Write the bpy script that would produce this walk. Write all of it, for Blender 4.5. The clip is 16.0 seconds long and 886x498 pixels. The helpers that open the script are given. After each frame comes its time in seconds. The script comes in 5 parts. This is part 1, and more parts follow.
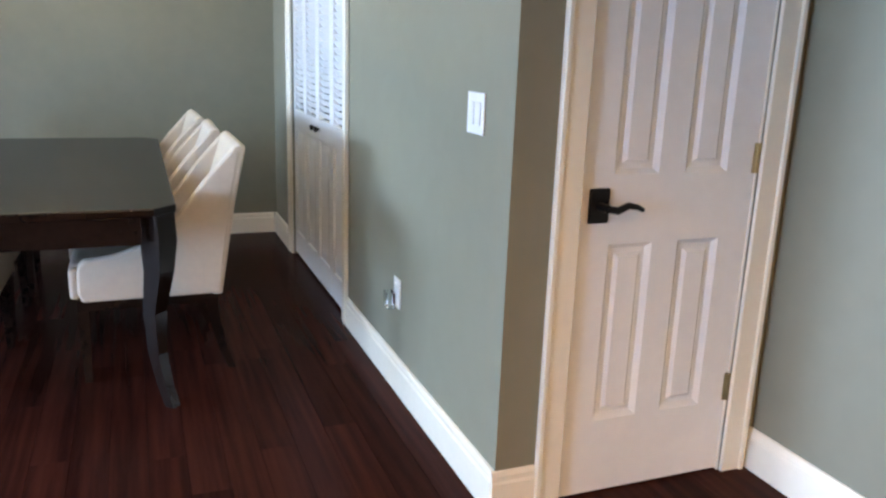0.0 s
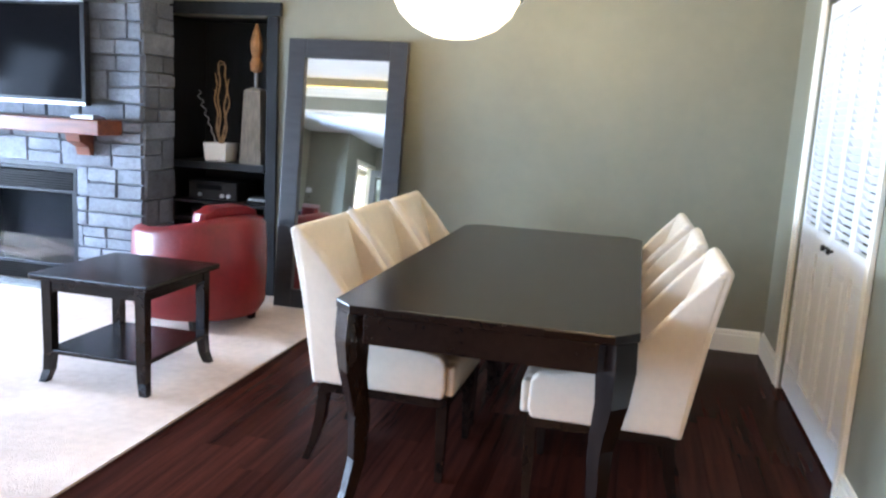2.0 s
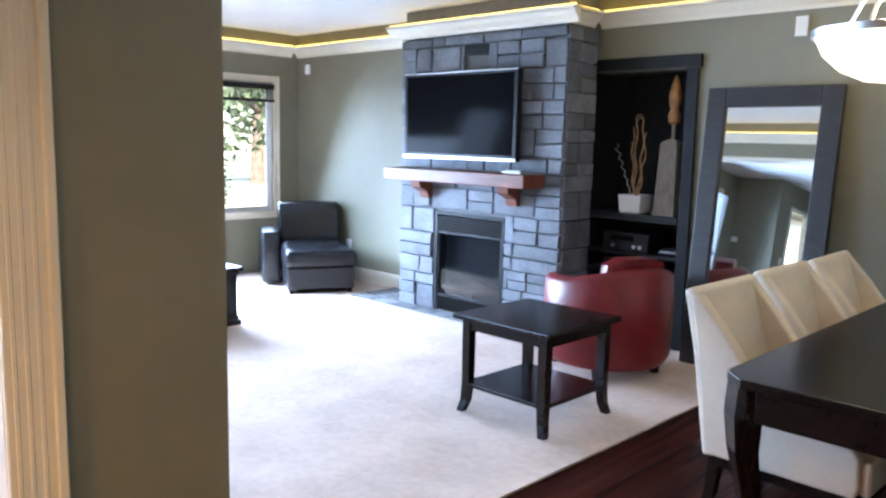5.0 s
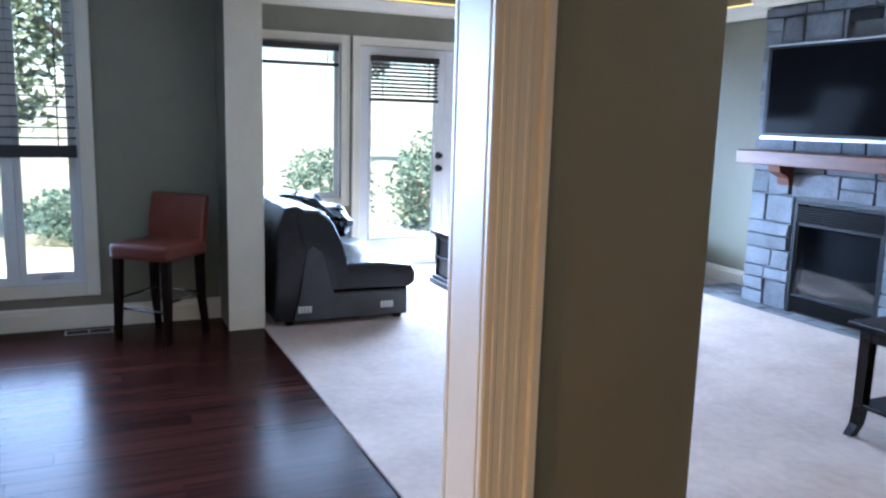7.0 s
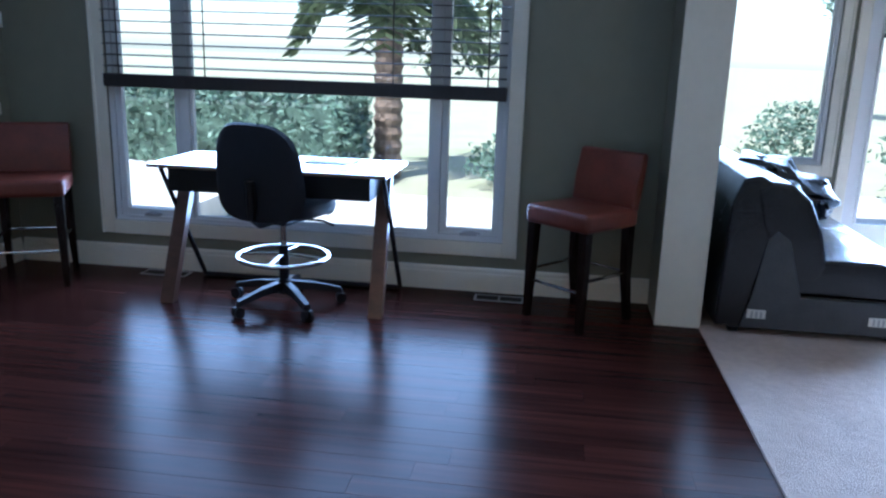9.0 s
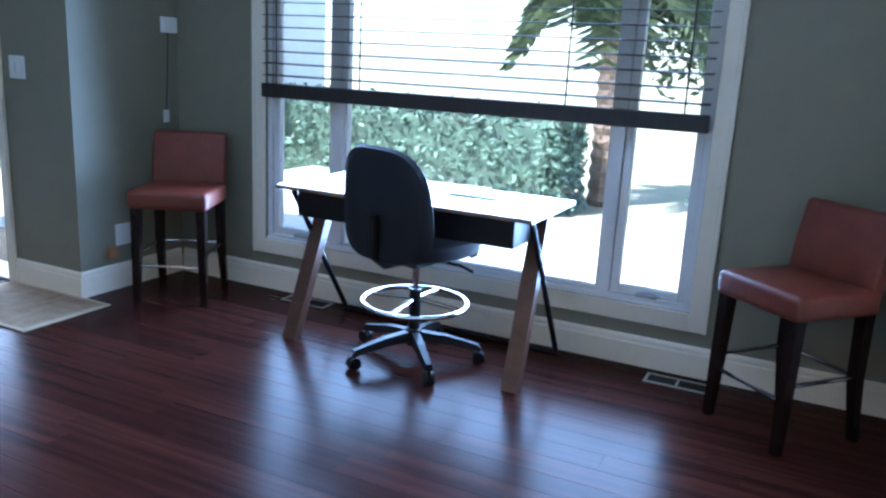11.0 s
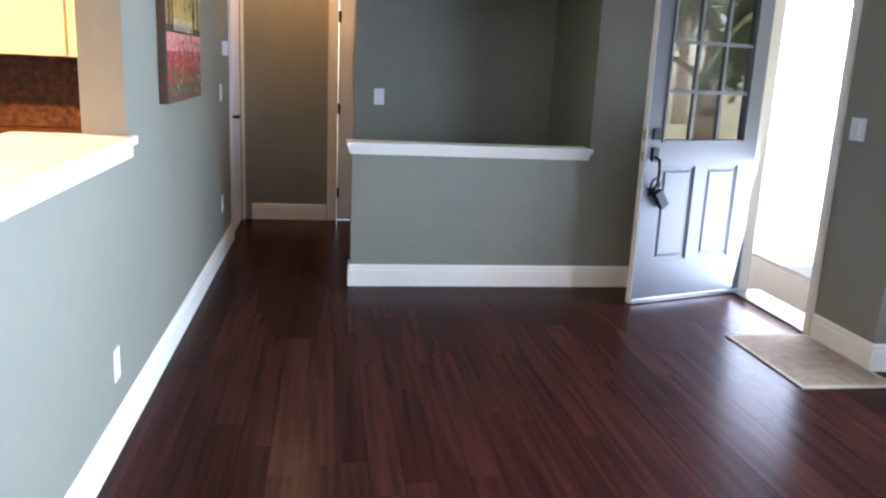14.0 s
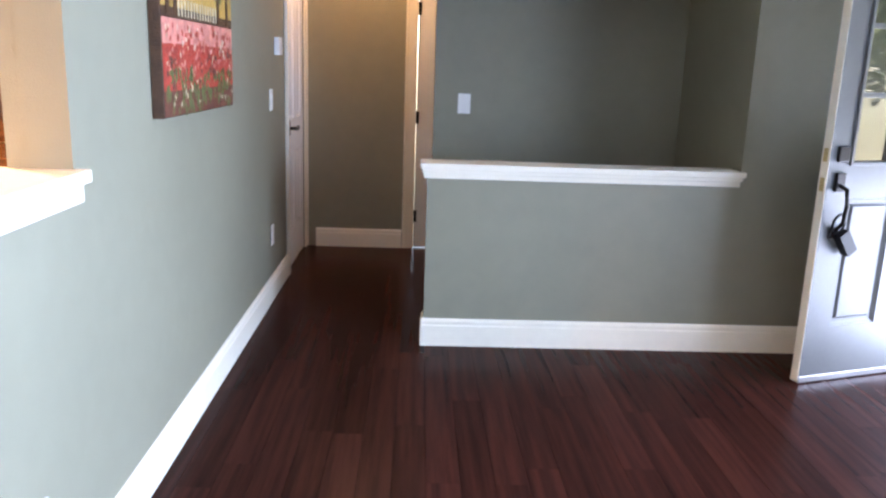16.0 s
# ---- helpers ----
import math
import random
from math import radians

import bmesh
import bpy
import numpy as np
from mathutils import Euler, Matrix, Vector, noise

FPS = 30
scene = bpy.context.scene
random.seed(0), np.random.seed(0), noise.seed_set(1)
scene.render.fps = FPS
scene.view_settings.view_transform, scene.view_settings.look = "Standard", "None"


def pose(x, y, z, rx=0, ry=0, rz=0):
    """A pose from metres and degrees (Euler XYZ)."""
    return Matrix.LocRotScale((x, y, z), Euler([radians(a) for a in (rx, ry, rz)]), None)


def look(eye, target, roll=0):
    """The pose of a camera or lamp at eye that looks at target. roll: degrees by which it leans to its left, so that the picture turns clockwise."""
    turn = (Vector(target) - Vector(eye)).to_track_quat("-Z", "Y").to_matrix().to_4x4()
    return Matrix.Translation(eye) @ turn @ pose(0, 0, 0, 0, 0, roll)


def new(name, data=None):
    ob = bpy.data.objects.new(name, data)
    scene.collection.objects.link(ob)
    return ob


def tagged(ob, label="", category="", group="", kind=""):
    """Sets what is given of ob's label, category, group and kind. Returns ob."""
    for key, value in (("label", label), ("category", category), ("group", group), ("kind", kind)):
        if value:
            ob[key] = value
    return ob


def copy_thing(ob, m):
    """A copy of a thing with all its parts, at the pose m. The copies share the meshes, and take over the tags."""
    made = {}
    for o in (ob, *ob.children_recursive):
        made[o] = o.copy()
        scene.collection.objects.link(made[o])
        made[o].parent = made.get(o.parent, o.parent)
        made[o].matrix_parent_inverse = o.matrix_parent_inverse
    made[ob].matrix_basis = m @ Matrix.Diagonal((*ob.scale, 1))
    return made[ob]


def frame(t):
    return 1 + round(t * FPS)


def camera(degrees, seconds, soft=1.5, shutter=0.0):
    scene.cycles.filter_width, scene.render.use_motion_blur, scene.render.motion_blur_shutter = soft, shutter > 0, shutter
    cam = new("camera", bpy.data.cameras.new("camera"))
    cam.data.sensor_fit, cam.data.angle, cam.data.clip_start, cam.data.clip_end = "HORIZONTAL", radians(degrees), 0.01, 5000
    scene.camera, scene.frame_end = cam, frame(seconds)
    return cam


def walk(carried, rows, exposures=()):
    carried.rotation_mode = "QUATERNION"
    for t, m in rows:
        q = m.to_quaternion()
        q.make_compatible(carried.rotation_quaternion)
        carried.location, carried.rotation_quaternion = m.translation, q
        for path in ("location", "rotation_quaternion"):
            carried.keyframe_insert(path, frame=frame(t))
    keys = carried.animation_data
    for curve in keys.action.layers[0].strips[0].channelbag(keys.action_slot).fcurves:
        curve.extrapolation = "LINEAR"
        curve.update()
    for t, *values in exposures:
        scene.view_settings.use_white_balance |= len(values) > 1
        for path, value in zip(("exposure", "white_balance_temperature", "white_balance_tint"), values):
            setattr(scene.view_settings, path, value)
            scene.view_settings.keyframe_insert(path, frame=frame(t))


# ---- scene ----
cam = camera(58.9, 16.0, 2.4)
PATH = [
    (0, (0.094, 0.257, 1.327), (0.807, 2.059, 0.831), 2.0),
    (0.5, (0.131, 0.38, 1.356), (0.462, 2.293, 0.877), 1.9),
    (1, (0.163, 0.571, 1.343), (0.139, 2.517, 0.883), 2.0),
    (1.5, (0.143, 0.679, 1.356), (-0.125, 2.616, 0.935), 2.5),
    (2, (0.158, 0.74, 1.391), (-0.307, 2.654, 1.048), 3.2),
    (2.5, (0.233, 0.835, 1.438), (-0.45, 2.693, 1.153), 2.9),
    (3, (0.279, 0.906, 1.452), (-0.611, 2.676, 1.182), 2.6),
    (5.5, (0.218, 0.794, 1.45), (-1.273, 2.096, 1.166), 1.1),
    (6, (0.089, 0.779, 1.448), (-1.509, 1.945, 1.152), 1.1),
    (6.5, (-0.058, 0.731, 1.422), (-1.758, 1.738, 1.112), 1.4),
    (7, (-0.195, 0.679, 1.387), (-1.992, 1.493, 1.058), 1.6),
    (7.5, (-0.442, 0.722, 1.326), (-2.329, 1.273, 0.96), 1.0),
    (8, (-0.741, 0.8, 1.31), (-2.683, 1.039, 0.899), 1.0),
    (8.5, (-0.994, 0.849, 1.314), (-2.942, 0.785, 0.864), 1.4),
    (10.8, (-2.021, 1.06, 1.329), (-3.814, 0.315, 0.849), 3.0),
    (11, (-2.09, 1.079, 1.328), (-3.842, 0.236, 0.86), 3.0),
    (11.5, (-2.19, 1.134, 1.354), (-3.758, -0.024, 0.908), 2.3),
    (12, (-2.195, 1.189, 1.41), (-3.45, -0.303, 0.968), 1.4),
    (12.5, (-2.113, 1.298, 1.448), (-3.002, -0.439, 1.009), 1.6),
    (13, (-2.07, 1.283, 1.45), (-2.659, -0.576, 1.008), 2.1),
    (13.5, (-2.092, 1.149, 1.427), (-2.482, -0.76, 0.977), 2.4),
    (14, (-2.122, 1.026, 1.404), (-2.414, -0.9, 0.951), 2.6),
    (14.5, (-2.137, 0.807, 1.408), (-2.381, -1.125, 0.951), 2.9),
    (15, (-2.165, 0.533, 1.397), (-2.332, -1.407, 0.941), 2.7),
    (15.5, (-2.179, 0.243, 1.38), (-2.273, -1.703, 0.927), 2.5),
    (16, (-2.217, -0.118, 1.378), (-2.289, -2.064, 0.925), 2.0),
]
walk(cam, [(t, look(eye, target, roll)) for t, eye, target, roll in PATH],
     [(0, 2.45, 6400, 9), (1.0, 2.8, 6600, 10), (2, 2.95, 6600, 10), (3, 2.95, 6650, 9), (5.5, 2.12, 6150, 10), (7.0, 1.6, 5850, 10), (8.5, 1.12, 5350, 9), (11.3, 2.05, 5300, 7), (12.2, 1.8, 5550, 9), (13, 2.05, 6350, 14), (14, 2.5, 6750, 17), (16, 2.9, 7050, 19)])

# ---- world, sun, large lights ----
world = bpy.data.worlds.new("sky")
scene.world = world
world.use_nodes = True
wn = world.node_tree
sky = wn.nodes.new("ShaderNodeTexSky")
sky.sky_type = "NISHITA"
sky.sun_disc = False
sky.sun_elevation, sky.sun_rotation = radians(52), radians(120)
wn.nodes["Background"].inputs[1].default_value = 0.15
wn.links.new(sky.outputs[0], wn.nodes["Background"].inputs[0])

sun = new("sun", bpy.data.lights.new("sun", "SUN"))
sun.data.energy, sun.data.angle, sun.data.color = 5.0, radians(0.5), (1.0, 0.95, 0.88)
sun.matrix_world = look((0, 0, 0), (-math.sin(radians(120)) * math.cos(radians(52)), -math.cos(radians(120)) * math.cos(radians(52)), -math.sin(radians(52))))


def area(name, eye, target, w, h, watts, colour, spread=180):
    ob = new(name, bpy.data.lights.new(name, "AREA"))
    ob.data.shape, ob.data.size, ob.data.size_y = "RECTANGLE", w, h
    ob.data.energy, ob.data.color, ob.data.spread = watts, colour, radians(spread)
    ob.matrix_world = look(eye, target)
    return ob


def spot(name, eye, watts, colour, angle=155):
    ob = new(name, bpy.data.lights.new(name, "SPOT"))
    ob.data.energy, ob.data.color, ob.data.spot_size, ob.data.spot_blend = watts, colour, radians(angle), 0.6
    ob.data.shadow_soft_size = 0.05
    ob.matrix_world = look(eye, (eye[0], eye[1] + 0.001, 0))
    return ob


DAY = (0.49, 0.68, 1.0)
WARM = (1.0, 0.59, 0.28)
area("skylight_front_window", (-5.48, -0.55, 1.2), (0, -0.55, 0.7), 2.25, 1.75, 66, (0.44, 0.635, 1.0), 130)
# low doorway lamp added in place of daylight bounced up from the porch
area("porch_bounce_front_door", (-4.90, -3.36, 0.47), (0, -3.0, 1.2), 0.80, 0.85, 7.5, (0.55, 0.70, 1.0))
area("skylight_living_window", (-6.70, 2.30, 1.3), (0, 2.30, -1.6), 0.7, 1.15, 17, DAY, 150)
area("skylight_living_window", (-6.70, 5.11, 1.3), (0, 4.6, -1.6), 0.7, 1.15, 11, DAY, 150)
area("skylight_french_doors", (-6.62, 3.73, 1.05), (-5.35, 3.73, 0.0), 1.5, 1.1, 100, DAY, 140)
for lx, ly, watts in ((-0.3, -0.9, 32), (-0.3, -2.7, 70), (0.2, 0.1, 13)):
    spot("kitchen_downlight_lamp", (lx, ly, 2.44), watts, WARM)
spot("hall_downlight_lamp", (-1.85, -5.5, 2.44), 7, WARM)

# ---- materials ----


def mat(name, colour, rough=0.5, metal=0.0, vary=0.12, scale=6.0, bump=0.0, bump_scale=60.0, stretch=(1, 1, 1), colour2=None, rand=0.0, coat=0.0, emit=0.0, spec=0.5, fine=0.45, span=(0.45, 0.98)):
    """A principled material: colour mixed with a second one by two scales of noise, fine relief, per-object variation."""
    m = bpy.data.materials.new(name)
    m.use_nodes = True
    nt = m.node_tree
    b = nt.nodes["Principled BSDF"]
    tc = nt.nodes.new("ShaderNodeTexCoord")
    mp = nt.nodes.new("ShaderNodeMapping")
    mp.inputs["Scale"].default_value = stretch
    nt.links.new(tc.outputs["Object"], mp.inputs[0])
    n1 = nt.nodes.new("ShaderNodeTexNoise")
    n1.inputs["Scale"].default_value, n1.inputs["Detail"].default_value = scale, 6
    n2 = nt.nodes.new("ShaderNodeTexNoise")
    n2.inputs["Scale"].default_value, n2.inputs["Detail"].default_value = scale * 9, 3
    for n in (n1, n2):
        nt.links.new(mp.outputs[0], n.inputs["Vector"])
    add = nt.nodes.new("ShaderNodeMath")
    add.operation = "MULTIPLY_ADD"
    add.inputs[1].default_value = fine
    nt.links.new(n2.outputs[0], add.inputs[0])
    nt.links.new(n1.outputs[0], add.inputs[2])
    ramp = nt.nodes.new("ShaderNodeValToRGB")
    c2 = colour2 or tuple(c * (1 - 2.2 * vary) for c in colour)
    c1 = colour if colour2 else tuple(min(1, c * (1 + vary)) for c in colour)
    ramp.color_ramp.elements[0].position, ramp.color_ramp.elements[1].position = span
    ramp.color_ramp.elements[0].color = (*c2, 1)
    ramp.color_ramp.elements[1].color = (*c1, 1)
    nt.links.new(add.outputs[0], ramp.inputs[0])
    out = ramp.outputs[0]
    if rand:
        info = nt.nodes.new("ShaderNodeObjectInfo")
        shift = nt.nodes.new("ShaderNodeMath")
        shift.operation = "MULTIPLY"
        shift.inputs[1].default_value = 40.0
        nt.links.new(info.outputs["Random"], shift.inputs[0])
        nt.links.new(shift.outputs[0], mp.inputs["Location"])
        geo = nt.nodes.new("ShaderNodeNewGeometry")
        s = nt.nodes.new("ShaderNodeMath")
        s.operation = "ADD"
        nt.links.new(info.outputs["Random"], s.inputs[0])
        nt.links.new(geo.outputs["Random Per Island"], s.inputs[1])
        fr = nt.nodes.new("ShaderNodeMath")
        fr.operation = "FRACT"
        nt.links.new(s.outputs[0], fr.inputs[0])
        mr = nt.nodes.new("ShaderNodeMapRange")
        mr.inputs["To Min"].default_value, mr.inputs["To Max"].default_value = 1 - rand, 1 + rand
        nt.links.new(fr.outputs[0], mr.inputs[0])
        hsv = nt.nodes.new("ShaderNodeHueSaturation")
        nt.links.new(mr.outputs[0], hsv.inputs["Value"])
        nt.links.new(out, hsv.inputs["Color"])
        out = hsv.outputs[0]
    nt.links.new(out, b.inputs["Base Color"])
    rr = nt.nodes.new("ShaderNodeMapRange")
    rr.inputs["To Min"].default_value, rr.inputs["To Max"].default_value = rough * 0.85, min(1, rough * 1.2)
    nt.links.new(n1.outputs[0], rr.inputs[0])
    nt.links.new(rr.outputs[0], b.inputs["Roughness"])
    b.inputs["Metallic"].default_value = metal
    b.inputs["Coat Weight"].default_value = coat
    b.inputs["Specular IOR Level"].default_value = spec
    if emit:
        nt.links.new(out, b.inputs["Emission Color"])
        b.inputs["Emission Strength"].default_value = emit
    if bump:
        nb = nt.nodes.new("ShaderNodeTexNoise")
        nb.inputs["Scale"].default_value, nb.inputs["Detail"].default_value = bump_scale, 4
        nt.links.new(mp.outputs[0], nb.inputs["Vector"])
        bp = nt.nodes.new("ShaderNodeBump")
        bp.inputs["Strength"].default_value, bp.inputs["Distance"].default_value = bump, 0.01
        nt.links.new(nb.outputs[0], bp.inputs["Height"])
        nt.links.new(bp.outputs[0], b.inputs["Normal"])
    return m


def glass_mat(name, tint=(0.95, 0.98, 1.0), ior=1.3):
    m = bpy.data.materials.new(name)
    m.use_nodes = True
    b = m.node_tree.nodes["Principled BSDF"]
    b.inputs["Base Color"].default_value = (*tint, 1)
    b.inputs["Roughness"].default_value = 0.02
    b.inputs["Transmission Weight"].default_value = 1.0
    b.inputs["IOR"].default_value = ior
    return m


WALL = mat("sage_wall_paint", (0.228, 0.214, 0.151), 0.5, vary=0.05, scale=1.3, bump=0.12, bump_scale=220)
WHITE = mat("white_trim_paint", (0.80, 0.735, 0.60), 0.35, vary=0.03, scale=3, bump=0.03, bump_scale=80)
DOORW = mat("white_door_paint", (0.78, 0.76, 0.73), 0.4, vary=0.03, scale=3, bump=0.03, bump_scale=120)
CEIL = mat("ceiling_paint", (0.80, 0.79, 0.76), 0.8, vary=0.03, scale=2, bump=0.15, bump_scale=180)
FLOORW = mat("dark_cherry_floor", (0.052, 0.0155, 0.0105), 0.24, scale=2.2, stretch=(14, 0.55, 1), colour2=(0.017, 0.0056, 0.0047), bump=0.02, bump_scale=9, rand=0.24, spec=0.03, fine=0.2, span=(0.36, 0.86))
CARPET = mat("beige_carpet_pile", (0.70, 0.555, 0.465), 0.95, scale=2.6, colour2=(0.48, 0.36, 0.29), bump=0.9, bump_scale=150)
ESPRESSO = mat("espresso_wood", (0.014, 0.008, 0.006), 0.2, vary=0.3, scale=4, stretch=(1, 6, 1), bump=0.02, bump_scale=30, spec=0.26)
BLACKW = mat("black_stained_wood", (0.007, 0.007, 0.008), 0.42, spec=0.3, vary=0.3, scale=5, stretch=(4, 1, 1), bump=0.08, bump_scale=40)
CREAM = mat("cream_upholstery", (0.66, 0.56, 0.44), 0.85, vary=0.05, scale=5, bump=0.25, bump_scale=320)
REDL = mat("red_leather", (0.165, 0.009, 0.011), 0.36, spec=0.38, vary=0.15, scale=8, bump=0.2, bump_scale=90)
BROWNL = mat("tan_red_leather", (0.17, 0.036, 0.019), 0.42, vary=0.15, scale=8, bump=0.15, bump_scale=90)
BLACKL = mat("black_leather", (0.009, 0.0095, 0.013), 0.25, vary=0.2, scale=7, bump=0.3, bump_scale=45)
GREYF = mat("grey_lining_cloth", (0.10, 0.10, 0.105), 0.9, vary=0.1, scale=9, bump=0.3, bump_scale=260)
BLACKP = mat("black_plastic", (0.009, 0.009, 0.011), 0.45, vary=0.1, scale=10, spec=0.25)
BLACKF = mat("black_fabric", (0.010, 0.011, 0.016), 0.8, vary=0.2, scale=10, bump=0.3, bump_scale=300)
CHROME = mat("chrome", (0.75, 0.76, 0.78), 0.12, metal=1, vary=0.03)
STEEL = mat("brushed_steel", (0.50, 0.50, 0.51), 0.32, metal=1, vary=0.05, scale=12)
BRASS = mat("aged_brass", (0.55, 0.42, 0.20), 0.35, metal=1, vary=0.1, scale=12)
BRONZE = mat("dark_bronze", (0.02, 0.018, 0.017), 0.35, metal=0.7, vary=0.1, scale=12)
STONE = mat("slate_veneer_stone", (0.20, 0.215, 0.245), 0.65, scale=5, colour2=(0.078, 0.084, 0.097), bump=0.8, bump_scale=26, rand=0.28)
FLAG = mat("hearth_flagstone", (0.22, 0.225, 0.23), 0.6, scale=6, colour2=(0.09, 0.09, 0.095), bump=0.5, bump_scale=25, rand=0.35)
GROUT = mat("grey_mortar", (0.17, 0.175, 0.18), 0.9, vary=0.12, scale=14, bump=0.5, bump_scale=90)
MANTEL = mat("cherry_mantel_wood", (0.22, 0.062, 0.026), 0.4, scale=5, stretch=(1, 7, 7), colour2=(0.10, 0.026, 0.012), bump=0.1, bump_scale=30)
PLATE = mat("white_plastic", (0.78, 0.77, 0.74), 0.35, vary=0.02)
SCREEN = mat("dark_screen", (0.006, 0.006, 0.007), 0.10, vary=0.1, spec=0.02)
FRAMEM = mat("dark_mirror_frame", (0.020, 0.017, 0.018), 0.42, vary=0.25, scale=6, stretch=(1, 1, 5), bump=0.1, bump_scale=60)
MIRROR = mat("mirror_silver", (0.86, 0.88, 0.88), 0.015, metal=1, vary=0.0)
GLASS = glass_mat("window_glass")
FIREGLASS = glass_mat("tinted_fire_glass", (0.30, 0.31, 0.33), 1.45)
DOORGLASS = glass_mat("insulated_door_glass", (0.72, 0.76, 0.78), 1.8)
VINYL = mat("white_window_vinyl", (0.75, 0.75, 0.74), 0.35, vary=0.03)
BLIND = mat("dark_wood_blind", (0.022, 0.017, 0.018), 0.4, vary=0.2, scale=6, stretch=(1, 8, 1))
CERAMIC = mat("white_ceramic", (0.80, 0.79, 0.76), 0.25, vary=0.03)
TWIG = mat("tan_dried_twig", (0.36, 0.22, 0.11), 0.7, vary=0.25, scale=30, bump=0.3, bump_scale=80)
GREYSTN = mat("grey_carved_wood", (0.24, 0.21, 0.17), 0.7, vary=0.2, scale=12, stretch=(6, 6, 1), bump=0.3, bump_scale=50)
CARVED = mat("carved_orange_wood", (0.40, 0.19, 0.07), 0.5, vary=0.25, scale=18, bump=0.3, bump_scale=60)
SHADE = mat("alabaster_glass", (1.0, 0.86, 0.60), 0.4, vary=0.06, scale=6, emit=0.42)
LED = mat("warm_rope_light", (1.0, 0.70, 0.16), 0.4, vary=0.0, emit=0.9)
LENS = mat("downlight_lens", (1.0, 0.85, 0.6), 0.4, vary=0.0, emit=2.2)
GRANITE = mat("brown_granite", (0.19, 0.085, 0.035), 0.25, scale=26, colour2=(0.022, 0.012, 0.008), bump=0.05, bump_scale=60)
CABCREAM = mat("cream_cabinet_paint", (0.74, 0.66, 0.52), 0.4, vary=0.04, scale=4)
GREYDOOR = mat("grey_green_door_paint", (0.12, 0.125, 0.125), 0.42, vary=0.05, scale=5)
DARKDOOR = mat("taupe_hall_paint", (0.18, 0.16, 0.12), 0.5, vary=0.05, scale=3, bump=0.1, bump_scale=150)
WALNUT = mat("walnut_desk_wood", (0.10, 0.045, 0.028), 0.35, vary=0.25, scale=4, stretch=(8, 1, 1), bump=0.05, bump_scale=30)
DESKTOP = mat("glossy_desk_top", (0.20, 0.12, 0.07), 0.12, vary=0.2, scale=5, stretch=(8, 1, 1), coat=0.3)
RUG = mat("woven_sand_rug", (0.40, 0.29, 0.18), 0.95, scale=16, colour2=(0.24, 0.15, 0.085), bump=0.8, bump_scale=130)
RUGEDGE = mat("pale_rug_binding", (0.50, 0.40, 0.27), 0.95, vary=0.1, scale=30, bump=0.5, bump_scale=150)
LAWN = mat("lawn_ground", (0.30, 0.31, 0.17), 0.95, scale=1.2, colour2=(0.36, 0.33, 0.24), bump=0.6, bump_scale=30)
PATH_M = mat("pale_concrete_path", (0.64, 0.62, 0.58), 0.85, vary=0.1, scale=2, bump=0.2, bump_scale=60)
LEAF = mat("hedge_leaves", (0.115, 0.185, 0.13), 0.5, vary=0.3, scale=3, rand=0.45)
PALM = mat("palm_leaves", (0.12, 0.155, 0.075), 0.5, vary=0.3, scale=3, rand=0.4)
BARK = mat("palm_bark", (0.20, 0.14, 0.10), 0.9, vary=0.3, scale=8, bump=0.9, bump_scale=18)
SIDING = mat("white_siding", (0.72, 0.71, 0.68), 0.6, vary=0.04, scale=3)
ROOFM = mat("grey_roof", (0.12, 0.12, 0.12), 0.9, vary=0.2, scale=4)
OIL = {"poppy_field_red": (0.42, 0.05, 0.03), "autumn_gold": (0.50, 0.30, 0.07), "haze_cream": (0.62, 0.52, 0.34), "moss_green": (0.12, 0.13, 0.04), "bark_brown": (0.08, 0.035, 0.015), "dark_meadow": (0.16, 0.05, 0.03), "blossom_pink": (0.66, 0.24, 0.18)}
OIL = {k: mat(k, v, 0.5, vary=0.22, scale=30, bump=0.5, bump_scale=160) for k, v in OIL.items()}

# ---- mesh helpers ----


def bx(bm, x0, x1, y0, y1, z0, z1, bevel=0.0, seg=2):
    r = bmesh.ops.create_cube(bm, size=1)
    vs = r["verts"]
    for v in vs:
        v.co = Vector((x0 + (v.co.x + 0.5) * (x1 - x0), y0 + (v.co.y + 0.5) * (y1 - y0), z0 + (v.co.z + 0.5) * (z1 - z0)))
    if bevel:
        es = list({e for v in vs for e in v.link_edges})
        bmesh.ops.bevel(bm, geom=es, offset=bevel, segments=seg, affect="EDGES", profile=0.6)
    return vs


def prism(bm, pts, axis, a, b, bevel=0.0, seg=2):
    """Extrude a polygon (u, v) between a and b on an axis: x: (y, z); y: (x, z); z: (x, y)."""
    def co(u, v, w):
        return {"x": (w, u, v), "y": (u, w, v), "z": (u, v, w)}[axis]
    lo = [bm.verts.new(co(u, v, a)) for u, v in pts]
    hi = [bm.verts.new(co(u, v, b)) for u, v in pts]
    fs = [bm.faces.new(lo), bm.faces.new(hi)]
    n = len(pts)
    for i in range(n):
        fs.append(bm.faces.new((lo[i], lo[(i + 1) % n], hi[(i + 1) % n], hi[i])))
    bmesh.ops.recalc_face_normals(bm, faces=fs)
    if bevel:
        bmesh.ops.bevel(bm, geom=list({e for f in fs for e in f.edges}), offset=bevel, segments=seg, affect="EDGES", profile=0.6)


